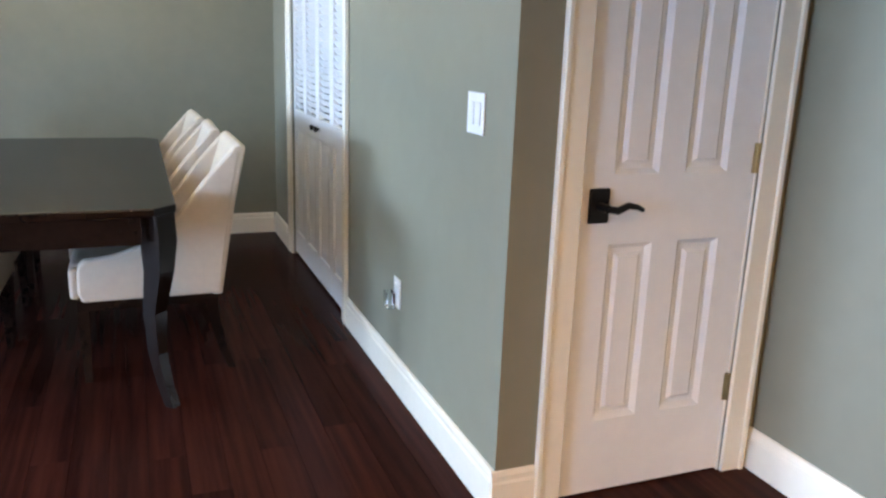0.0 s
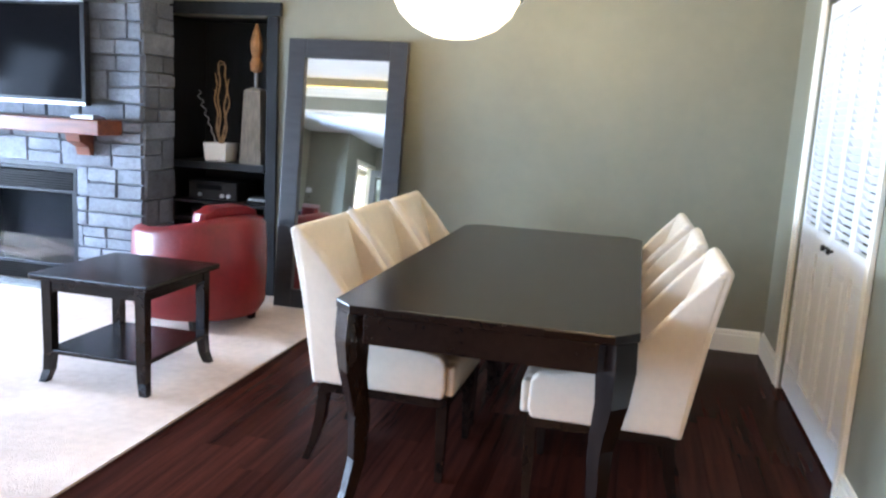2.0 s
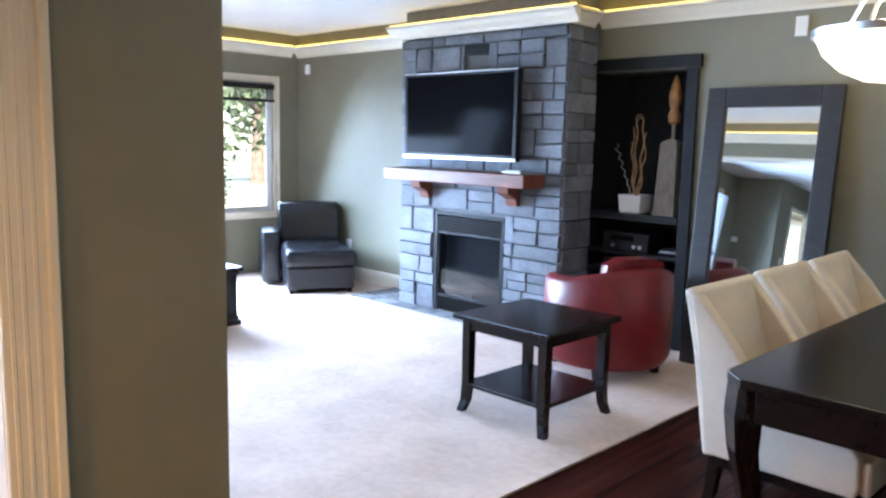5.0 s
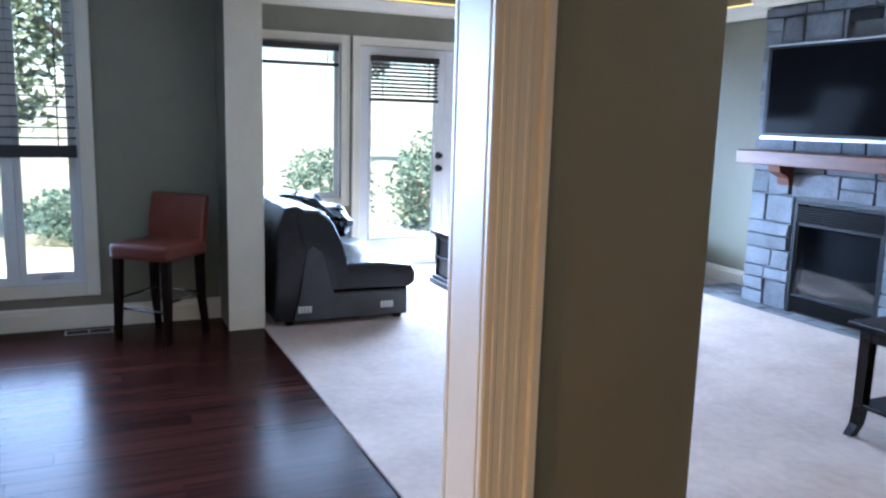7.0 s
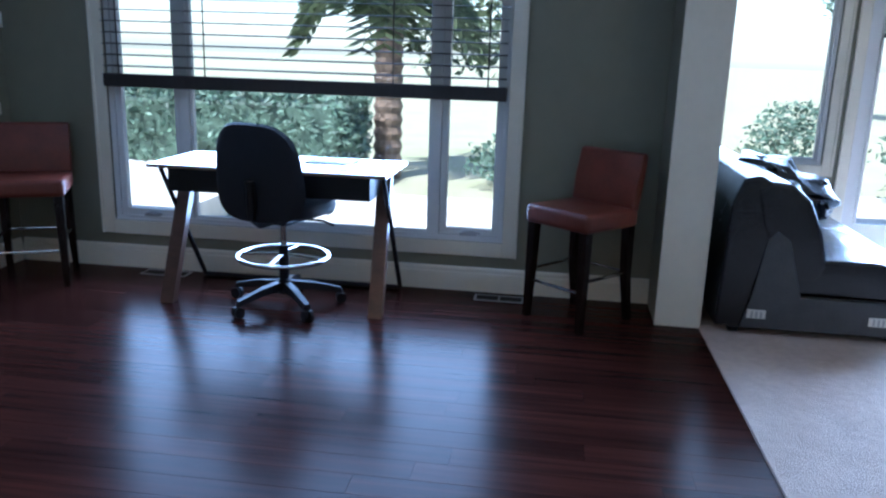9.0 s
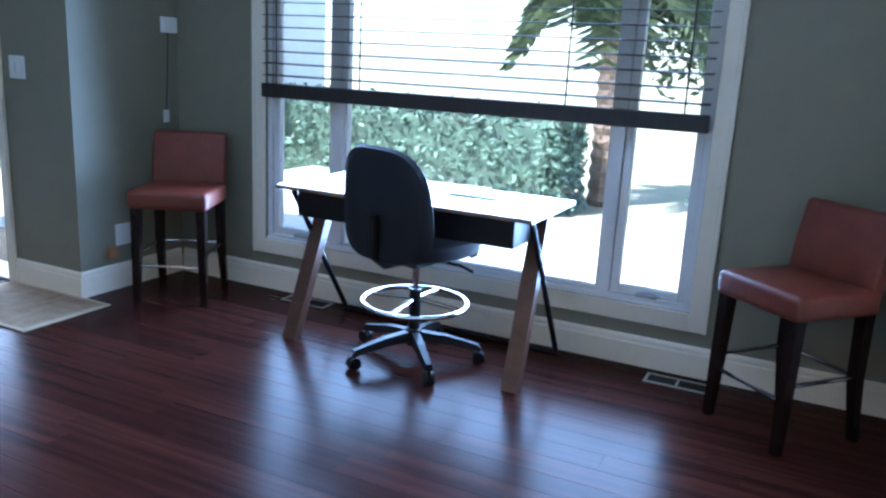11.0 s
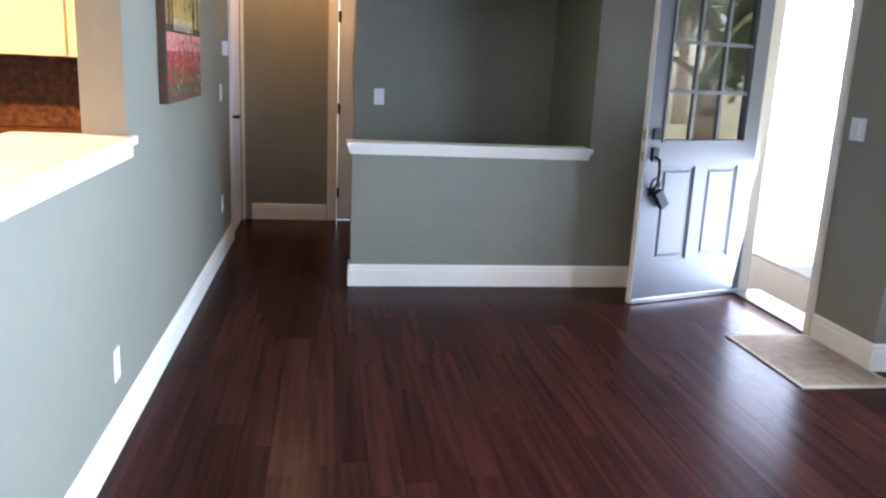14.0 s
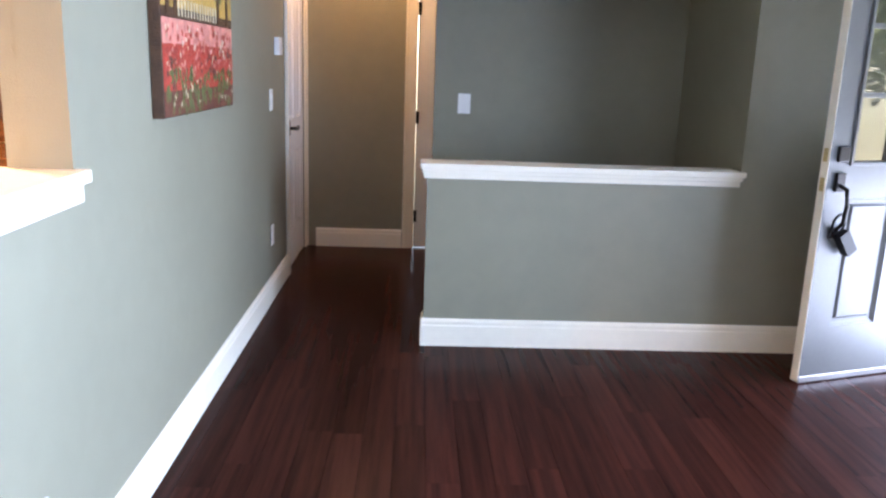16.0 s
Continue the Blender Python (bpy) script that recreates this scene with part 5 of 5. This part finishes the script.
def plate(axis, c, side, a, z, w=0.075, h=0.118, kind="outlet", label=""):
    """A wall plate on the face at c."""
    root = thing({"outlet": "wall_outlet", "switch": "light_switch", "box": "wall_sensor"}[kind], label or {"outlet": "white plastic wall outlet", "switch": "white plastic light switch plate", "box": "small white box fixed to the wall"}[kind], {"outlet": "outlet", "switch": "switch", "box": "sensor"}[kind])

    def put(nm, a0, a1, z0, z1, d0, d1, m, bev=0.002):
        u = sorted((c + side * d0, c + side * d1))
        return simple(nm, [(a0, a1, u[0], u[1], z0, z1) if axis == "x" else (u[0], u[1], a0, a1, z0, z1)], m, root, bevel=bev)
    d = 0.007 if kind != "box" else 0.03
    put("cover", a - w / 2, a + w / 2, z - h / 2, z + h / 2, 0.0008, d, PLATE)
    if kind == "outlet":
        for k in (-0.021, 0.021):
            put("socket", a - 0.016, a + 0.016, z + k - 0.014, z + k + 0.014, d + 0.0003, d + 0.003, PLATE)
    elif kind == "switch":
        n = max(1, round(w / 0.06))
        for i in range(n):
            m = a + (i - (n - 1) / 2) * 0.046
            put("rocker", m - 0.016, m + 0.016, z - 0.033, z + 0.033, d + 0.0003, d + 0.004, PLATE)
    return root


plate("y", XE, -1, 2.34, 1.15, 0.118, kind="switch", label="white double light switch plate")
po = plate("y", XE, -1, 3.03, 0.40)
simple("plug_in", [(XE - 0.045, XE - 0.0105, 3.025, 3.085, 0.335, 0.40)], GLASS, po, "clear plastic plug-in freshener", 0.008)
plate("x", YN, -1, -3.34, 1.14, kind="switch")
plate("x", YN, -1, -6.08, 0.36)
plate("x", YN, -1, -1.67, 2.185, 0.075, 0.12, "box")
plate("x", YN, -1, -6.78, 2.16, 0.06, 0.10, "box")
plate("y", XK0, -1, -1.75, 0.315)
plate("y", XK0, -1, -4.68, 1.16, kind="switch")
plate("y", XK0, -1, -4.66, 0.38)
plate("y", XK0, -1, -4.87, 1.46, 0.11, 0.10, "box", "white thermostat on the wall")
plate("x", -4.90, 1, -2.49, 1.165, kind="switch")
plate("y", -4.85, 1, -2.745, 1.18, 0.118, kind="switch", label="white double light switch plate")
plate("x", -2.36, 1, -5.14, 0.30, 0.118)
tag = plate("x", -2.36, 1, -5.505, 1.44, 0.10, 0.085, "box", "small grey alarm panel with a hanging cord")
bm = bmesh.new()
tube(bm, [(-5.50, -2.35, 1.398), (-5.49, -2.35, 1.2), (-5.475, -2.35, 1.0), (-5.47, -2.35, 0.97)], 0.003, 6)
part("cord", bm, BLACKP, tag, "thin dark cord")
simple("hanging_tag", [(-5.49, -5.45, -2.352, -2.344, 0.90, 0.97)], PLATE, tag, "white hanging tag", 0.003)
bm = bmesh.new()
bx(bm, -5.07, -5.015, -2.355, -2.325, 0.18, 0.245, 0.008)
tagged(part("wall_plug", bm, CARVED), "small orange plug low on the wall", "plug")

# ---- painting ----
paint = thing("canvas_painting", "unframed canvas painting of a red poppy field and golden trees", "painting")
PY0, PY1, PZ0, PZ1 = -3.59, -2.655, 1.185, 1.93
simple("canvas", [(XK0 - 0.040, XK0 - 0.002, PY0, PY1, PZ0, PZ1)], OIL["bark_brown"], paint, "dark wrapped canvas edge", 0.003)


def band(z0, z1, m, d=0.0412):
    simple("paint_band", [(XK0 - d, XK0 - 0.0405, PY0 + 0.006, PY1 - 0.006, z0, z1)], OIL[m], paint)


band(1.19, 1.27, "dark_meadow")
band(1.27, 1.42, "poppy_field_red")
band(1.42, 1.50, "blossom_pink")
band(1.50, 1.535, "bark_brown")
band(1.535, 1.68, "autumn_gold")
band(1.68, 1.925, "haze_cream")


def strokes(name, m, n, y0, y1, z0, z1, size, seed, tall=1.0):
    r = random.Random(seed)
    bm = bmesh.new()
    for _ in range(n):
        y, z = r.uniform(y0, y1), r.uniform(z0, z1)
        s = size * r.uniform(0.5, 1.4)
        d = XK0 - r.uniform(0.0422, 0.0436)
        a = r.uniform(-0.6, 0.6)
        pts = [(d, y + s * (0.55 * math.cos(t) * math.cos(a) - tall * 0.5 * math.sin(t) * math.sin(a)), z + s * (tall * 0.5 * math.sin(t) * math.cos(a) + 0.55 * math.cos(t) * math.sin(a))) for t in [k * math.pi / 3 for k in range(6)]]
        bm.faces.new([bm.verts.new(p) for p in pts])
    tagged(part(name, bm, OIL[m], paint), kind="stuff")


ya, yb = PY0 + 0.03, PY1 - 0.03
strokes("poppy_paintwork", "poppy_field_red", 130, ya, yb, 1.28, 1.49, 0.022, 1)
strokes("pink_paintwork", "blossom_pink", 100, ya, yb, 1.33, 1.49, 0.016, 2)
strokes("stem_paintwork", "moss_green", 90, ya, yb, 1.20, 1.33, 0.020, 3, 2.6)
strokes("dark_paintwork", "dark_meadow", 80, ya, yb, 1.20, 1.40, 0.020, 4)
strokes("light_paintwork", "haze_cream", 60, ya, yb, 1.22, 1.48, 0.012, 5, 2.0)
strokes("tree_paintwork", "autumn_gold", 110, ya, yb, 1.56, 1.91, 0.034, 6)
strokes("branch_paintwork", "moss_green", 70, ya, yb, 1.60, 1.91, 0.028, 7)
for y in (-3.50, -3.36, -2.80, -2.72):
    simple("tree_trunk", [(XK0 - 0.0440, XK0 - 0.0424, y - 0.018, y + 0.018, 1.51, 1.92)], OIL["bark_brown"], paint)
for k in range(14):
    y = -3.32 + k * 0.037
    simple("fence_post", [(XK0 - 0.0440, XK0 - 0.0424, y - 0.005, y + 0.005, 1.51, 1.565)], OIL["haze_cream"], paint)

# ---- kitchen behind the pass-through ----
structure("backsplash", [(XK1 + 0.001, 1.94, -4.199, -4.185, 0.93, 1.355)], GRANITE, "mottled brown granite backsplash", "backsplash")
for i in range(4):
    x0 = XK1 + 0.002 + i * 0.62
    up = thing("upper_cabinet", "cream painted upper kitchen cabinet", "cabinet", "upper kitchen cabinets")
    simple("body", [(x0, x0 + 0.617, -4.199, -3.87, 1.36, 2.30)], CABCREAM, up, bevel=0.003)
    simple("door", [(x0 + 0.005, x0 + 0.612, -3.869, -3.85, 1.365, 2.29)], CABCREAM, up, bevel=0.004)
    lo = thing("base_cabinet", "cream painted base kitchen cabinet", "cabinet", "base kitchen cabinets")
    simple("body", [(x0, x0 + 0.617, -4.199, -3.62, 0.1, 0.885)], CABCREAM, lo, bevel=0.003)
    simple("door", [(x0 + 0.005, x0 + 0.612, -3.619, -3.60, 0.11, 0.875)], CABCREAM, lo, bevel=0.004)
    simple("toe_kick", [(x0, x0 + 0.617, -4.199, -3.68, 0.0, 0.099)], BLACKP, lo)
wt = thing("worktop", "brown granite kitchen worktop", "worktop")
simple("slab", [(XK1 + 0.001, 1.94, -4.184, -3.58, 0.886, 0.925)], GRANITE, wt, bevel=0.005)
for lx, ly in ((-0.3, -0.9), (-0.3, -2.7), (0.2, 0.1), (-1.85, -5.5)):
    dl = thing("downlight", "round recessed ceiling downlight, lit", "lamp", "recessed downlights")
    bm = bmesh.new()
    lathe(bm, [(0.055, LO - 0.004), (0.085, LO - 0.008), (0.09, LO - 0.001)], 28, lx, ly)
    part("trim_ring", bm, WHITE, dl, "white ring")
    bm = bmesh.new()
    lathe(bm, [(0.001, LO - 0.0095), (0.054, LO - 0.0095), (0.054, LO - 0.0085)], 24, lx, ly)
    part("lens", bm, LENS, dl, "glowing lens")

# ---- outdoors ----
GZ = -0.25
bm = bmesh.new()
prism(bm, [(-400, -400), (-5.70, -400), (-5.70, 400), (-400, 400)], "z", GZ - 0.1, GZ)
tagged(part("ground", bm, LAWN), "sunlit lawn and bare soil outside", "ground", kind="structure")
structure("pavement", [(-12, -4.97, -4.6, -2.2, GZ - 0.02, -0.02), (-10.2, -7.09, 1.2, 6.4, GZ - 0.02, -0.03)], PATH_M, "pale concrete porch and patio", "pavement", 0.01)
structure("driveway", [(-9.9, -6.4, -2.0, 1.1, GZ - 0.05, GZ + 0.012)], PATH_M, "pale concrete path outside the window", "pavement", 0.01)


def leaf_mass(bm, rng, centre, size, n, leaf):
    """Scatter bent leaf quads through a lumpy volume."""
    for _ in range(n):
        while True:
            p = Vector((rng.uniform(-1, 1), rng.uniform(-1, 1), rng.uniform(-1, 1)))
            if 0.35 < p.length < 1 + 0.25 * noise.noise(p * 2.5 + Vector(centre)):
                break
        c = Vector(centre) + Vector((p.x * size[0], p.y * size[1], p.z * size[2]))
        m = Euler((rng.uniform(0, 6.3), rng.uniform(0, 6.3), rng.uniform(0, 6.3))).to_matrix()
        s = leaf * rng.uniform(0.6, 1.4)
        q = [c + m @ Vector(v) * s for v in ((0, -0.9, 0), (0.4, 0, 0.12), (0, 1, 0), (-0.4, 0, 0.12))]
        bm.faces.new([bm.verts.new(v) for v in q])


def bush(name, label, centre, size, n, leaf, seed, material=LEAF):
    root = thing(name, label, "bush" if name != "hedge" else "hedge")
    rng = random.Random(seed)
    bm = bmesh.new()
    leaf_mass(bm, rng, (centre[0], centre[1], GZ + size[2] * 0.95), size, n, leaf)
    part("crown", bm, material, root)
    for k in range(4):
        bm = bmesh.new()
        a = rng.uniform(0, 6.3)
        tube(bm, [(centre[0], centre[1], GZ - 0.02), (centre[0] + 0.1 * math.cos(a), centre[1] + 0.1 * math.sin(a), GZ + size[2] * 0.5), (centre[0] + size[0] * 0.5 * math.cos(a), centre[1] + size[1] * 0.5 * math.sin(a), GZ + size[2] * 1.2)], [0.025, 0.018, 0.006], 6)
        part("stem", bm, BARK, root)


hedge = thing("hedge", "clipped dense green hedge across the garden", "hedge")
rng = random.Random(8)
bm = bmesh.new()
for _ in range(9000):
    x, y, z = rng.choice([(-10.0 + rng.gauss(0, 0.06), rng.uniform(-9, -1.5), rng.uniform(GZ, 0.80)), (rng.uniform(-10.9, -10), rng.uniform(-9, -1.5), 0.80 + rng.gauss(0, 0.05)), (rng.uniform(-10.9, -10), -1.5 + rng.gauss(0, 0.06), rng.uniform(GZ, 0.80))])
    m = Euler((rng.uniform(0, 6.3), rng.uniform(0, 6.3), rng.uniform(0, 6.3))).to_matrix()
    s = 0.05 * rng.uniform(0.6, 1.4)
    bm.faces.new([bm.verts.new(Vector((x, y, z)) + m @ Vector(v) * s) for v in ((0, -0.9, 0), (0.4, 0, 0.12), (0, 1, 0), (-0.4, 0, 0.12))])
part("leaves", bm, LEAF, hedge)
bm = bmesh.new()
bx(bm, -10.85, -10.06, -8.9, -1.58, GZ - 0.02, 0.74, 0.05)
part("inner_growth", bm, LEAF, hedge)
bush("bush", "rounded green garden bush", (-10.8, 0.6), (0.7, 0.8, 0.36), 1900, 0.045, 11)
bush("bush", "low green garden bush", (-11.5, 2.1), (0.8, 0.7, 0.4), 1900, 0.045, 12)
bush("bush", "leafy shrub beside the patio", (-9.4, 4.75), (0.6, 0.65, 0.75), 3600, 0.042, 13)
bush("bush", "leafy shrub beside the patio", (-10.2, 5.9), (0.8, 0.9, 1.05), 4600, 0.045, 14)
bush("bush", "spiky low shrub by the patio", (-8.75, 5.6), (0.45, 0.5, 0.42), 1600, 0.06, 15)
bush("bush", "leafy shrub beside the patio", (-11.2, 3.8), (0.7, 0.7, 0.6), 2600, 0.042, 16)

palm = thing("palm_tree", "palm tree with a rough trunk and drooping fronds", "tree")
bm = bmesh.new()
PX, PYY = -11.2, -1.25
lathe(bm, [(0.17 + (0.02 if k % 2 else -0.008), GZ - 0.02 + k * 0.085) for k in range(32)], 14, PX, PYY)
part("trunk", bm, BARK, palm)
rng = random.Random(21)
for k in range(64):
    a, up = rng.uniform(0, 6.28), rng.uniform(0.05, 1.0)
    d = Vector((math.cos(a), math.sin(a), 0))
    side = Vector((-math.sin(a), math.cos(a), 0))
    pts = []
    for i in range(9):
        f = i / 8
        pts.append(Vector((PX, PYY, 2.35)) + d * (1.2 * f * (0.6 + 0.4 * (1 - up))) + Vector((0, 0, 1.5 * up * f - 1.15 * f * f)))
    bm = bmesh.new()
    tube(bm, pts, [0.018 * (1 - 0.8 * i / 8) for i in range(9)], 5)
    for i in range(3, 9):
        for h in (0, 0.5):
            p = pts[i] if h == 0 or i == 8 else pts[i].lerp(pts[i + 1], 0.5)
            for s in (-1, 1):
                tip = p + (side * s * 0.42 + d * 0.30 + Vector((0, 0, -0.22))) * (1.1 - 0.07 * i)
                w = Vector((0, 0, 0.022)) + d * 0.022
                bm.faces.new([bm.verts.new(v) for v in (p - w, p.lerp(tip, 0.5) - w * 1.2, tip, p.lerp(tip, 0.5) + w * 1.2, p + w)])
    part("frond", bm, PALM, palm)

garage = thing("white_garage", "white garage wall with lap siding across the porch", "building")
simple("wall", [(-12.6, -8.62, -14, -6.2, GZ - 0.02, 3.0)], SIDING, garage)
for k in range(16):
    bm = bmesh.new()
    prism(bm, [(-8.618, GZ + k * 0.2), (-8.592, GZ + k * 0.2), (-8.612, GZ + k * 0.2 + 0.198), (-8.618, GZ + k * 0.2 + 0.198)], "y", -14, -6.2)
    part("siding_board", bm, SIDING, garage)
bm = bmesh.new()
prism(bm, [(-13, 3.0), (-8.2, 3.0), (-10.6, 4.6)], "y", -14.4, -5.9)
part("roof", bm, ROOFM, garage)
rng = random.Random(33)
for i, (x, y, h) in enumerate([(-26, 9, 6.5), (-24, 16, 6), (-13.0, 0.9, 3.7), (-9.2, 7.4, 3.2)]):
    tr = thing("tree", "broad leafy tree in the distance" if i < 2 else "yellow-green garden tree behind the shrubs", "tree", "distant trees" if i < 2 else "garden trees")
    bm = bmesh.new()
    tube(bm, [(x, y, GZ - 0.02), (x + 0.1, y, h * 0.3), (x, y + 0.1, h * 0.7)], [0.28, 0.2, 0.07], 8)
    for k in range(5):
        a = k * 1.3
        tube(bm, [(x, y, h * (0.3 + 0.06 * k)), (x + math.cos(a) * 1.1, y + math.sin(a) * 1.1, h * (0.45 + 0.07 * k))], [0.09, 0.03], 6)
    part("trunk", bm, BARK, tr)
    bm = bmesh.new()
    for k in range(7):
        leaf_mass(bm, rng, (x + rng.uniform(-1.2, 1.2), y + rng.uniform(-1.4, 1.4), h * rng.uniform(0.45, 0.9)), (1.0, 1.1, 0.8), 260 if i < 2 else 420, 0.16 if i < 2 else 0.09)
    part("crown", bm, LEAF if i < 2 else PALM, tr)

# ---- pieces: stones, flags, floorboards ----
rng = random.Random(5)


def stone_mesh(w, h, d, seed):
    r = random.Random(seed)
    bm = bmesh.new()
    j = min(w, h) * 0.10
    front = [(r.uniform(0, j), r.uniform(0, j)), (w * r.uniform(0.4, 0.6), r.uniform(0, j * 0.7)), (w - r.uniform(0, j), r.uniform(0, j)), (w - r.uniform(0, j), h - r.uniform(0, j)), (w * r.uniform(0.4, 0.6), h - r.uniform(0, j * 0.7)), (r.uniform(0, j), h - r.uniform(0, j))]
    e = 0.004
    cx, cz = w / 2, h / 2
    rings = [[(x, 0.022, z) for x, z in front], [(x, -d * r.uniform(0.5, 0.8), z) for x, z in front], [(cx + (x - cx) * (1 - 2 * e / w), -d * r.uniform(0.85, 1.15), cz + (z - cz) * (1 - 2 * e / h)) for x, z in front]]
    loft(bm, rings)
    return mesh_of("stone", bm, STONE)


def stone_wall(parent, width, z0, z1, m, holes):
    z = z0
    while z < z1 - 0.03:
        h = min(rng.choice((0.09, 0.12, 0.15, 0.18, 0.21)), z1 - z)
        if z1 - z - h < 0.04:
            h = z1 - z
        x = 0.0
        while x < width - 0.01:
            w = rng.uniform(0.14, 0.42)
            if width - x - w < 0.09:
                w = width - x
            cuts = [(x, x + w)]
            for a, b, lo, hi in holes:
                if z + h > lo + 0.01 and z < hi - 0.01:
                    cuts = [(p, q) for c in cuts for p, q in ((c[0], min(c[1], a)), (max(c[0], b), c[1])) if q - p > 0.03]
            for p, q in cuts:
                hh = h
                if hh > 0.12 and rng.random() < 0.42:
                    ob = new("stone", stone_mesh(q - p - 0.002, hh / 2 - 0.002, rng.uniform(0.006, 0.020), rng.random()))
                    ob.parent, ob.matrix_basis = parent, m @ pose(p + 0.001, 0, z + hh / 2 + 0.001)
                    hh /= 2
                ob = new("stone", stone_mesh(q - p - 0.002, hh - 0.002, rng.uniform(0.005, 0.020), rng.random()))
                ob.parent, ob.matrix_basis = parent, m @ pose(p + 0.001, 0, z + 0.001)
            x += w
        z += h


stone_wall(fire, FX1 - FX0, 0.013, 2.275, pose(FX0, FY, 0), [(HX0 - FX0, HX1 - FX0, 0, HZ1), (0.735, 0.985, 2.10, 2.20)])
stone_wall(fire, YN - FY - 0.03, 0.013, 2.275, pose(FX1, FY + 0.005, 0, 0, 0, 90), [])

hearth = thing("hearth", "flat hearth of irregular grey flagstones", "hearth")
simple("bed", [(-5.36, -3.10, 5.30, 5.484, 0.0102, 0.014), (-5.36, -4.87, 5.484, YN - 0.02, 0.0102, 0.014)], GROUT, hearth)
x = -5.35
while x < -3.13:
    w = min(rng.uniform(0.16, 0.30), -3.11 - x)
    for y0, y1 in ((5.305, 5.39), (5.395, 5.445)) if rng.random() < 0.5 else ((5.305, 5.445),):
        bm = bmesh.new()
        k = 0.02
        prism(bm, [(x + rng.uniform(0.004, k), y0 + rng.uniform(0, 0.008)), (x + w / 2, y0 + rng.uniform(0, 0.012)), (x + w - rng.uniform(0.004, k), y0 + rng.uniform(0, 0.008)), (x + w - rng.uniform(0.004, k), y1 - rng.uniform(0, 0.01)), (x + rng.uniform(0.004, k), y1 - rng.uniform(0, 0.01))], "z", 0.0142, 0.022)
        part("flagstone", bm, FLAG, hearth)
    x += w
for x0 in (-5.35, -5.19, -5.03):
    for y0 in (5.46, 5.60, 5.73):
        bm = bmesh.new()
        prism(bm, [(x0 + rng.uniform(0, 0.02), y0 + rng.uniform(0, 0.02)), (x0 + 0.15 - rng.uniform(0, 0.02), y0 + rng.uniform(0, 0.02)), (x0 + 0.15 - rng.uniform(0, 0.02), y0 + 0.10 - rng.uniform(0, 0.02)), (x0 + rng.uniform(0, 0.02), y0 + 0.11 - rng.uniform(0, 0.02))], "z", 0.0142, 0.022)
        part("flagstone", bm, FLAG, hearth)

floor = thing("floor", "dark cherry hardwood floorboards", "floor", kind="structure")
PW, cache = 0.118, {}


def board(L):
    L = round(L, 3)
    if L not in cache:
        bm = bmesh.new()
        w, e = PW - 0.0005, 0.0006
        loft(bm, [[(0, 0, -0.015), (w, 0, -0.015), (w, L - 0.0008, -0.015), (0, L - 0.0008, -0.015)], [(0, 0, -e), (w, 0, -e), (w, L, -e), (0, L, -e)], [(e, e, 0), (w - e, e, 0), (w - e, L - e, 0), (e, L - e, 0)]])
        cache[L] = mesh_of("floorboard", bm, FLOORW)
    return cache[L]


rest, count = bmesh.new(), 0
for y_lo, y_hi, x_lo, x_hi in ((-6.05, 1.68, -5.58, 1.95), (1.68, 5.86, -1.70, 1.95)):
    x = x_lo
    while x < x_hi - 0.01:
        y = y_lo - rng.uniform(0, 1.0)
        while y < y_hi - 0.01:
            L = rng.choice((0.8, 1.0, 1.2, 1.4))
            a, b = max(y, y_lo), min(y + L, y_hi)
            if y_hi - b < 0.12:
                b = y_hi
            if a == y_lo and b - a < 0.12:
                b = a + 0.12
                L = b - y
            if b - a > 0.01:
                near = (-4.9 < x < -1.4 and -4.2 < b and a < 1.7) or (-1.7 < x < 1.0 and 0.8 < b and a < 4.2)
                if near and count < 300:
                    count += 1
                    ob = new("floorboard", board(b - a))
                    ob.parent, ob.location = floor, (x, a, 0)
                else:
                    vs = [[rest.verts.new(p) for p in r] for r in ([(x, a, -0.015), (x + PW - 0.0005, a, -0.015), (x + PW - 0.0005, b - 0.0008, -0.015), (x, b - 0.0008, -0.015)], [(x, a, 0), (x + PW - 0.0005, a, 0), (x + PW - 0.0005, b - 0.0008, 0), (x, b - 0.0008, 0)])]
                    rest.faces.new(vs[1])
                    for i in range(4):
                        rest.faces.new((vs[0][i], vs[0][(i + 1) % 4], vs[1][(i + 1) % 4], vs[1][i]))
            y = y_hi if b == y_hi else y + L
        x += PW
tagged(part("floorboards_far", rest, FLOORW, floor), kind="stuff")
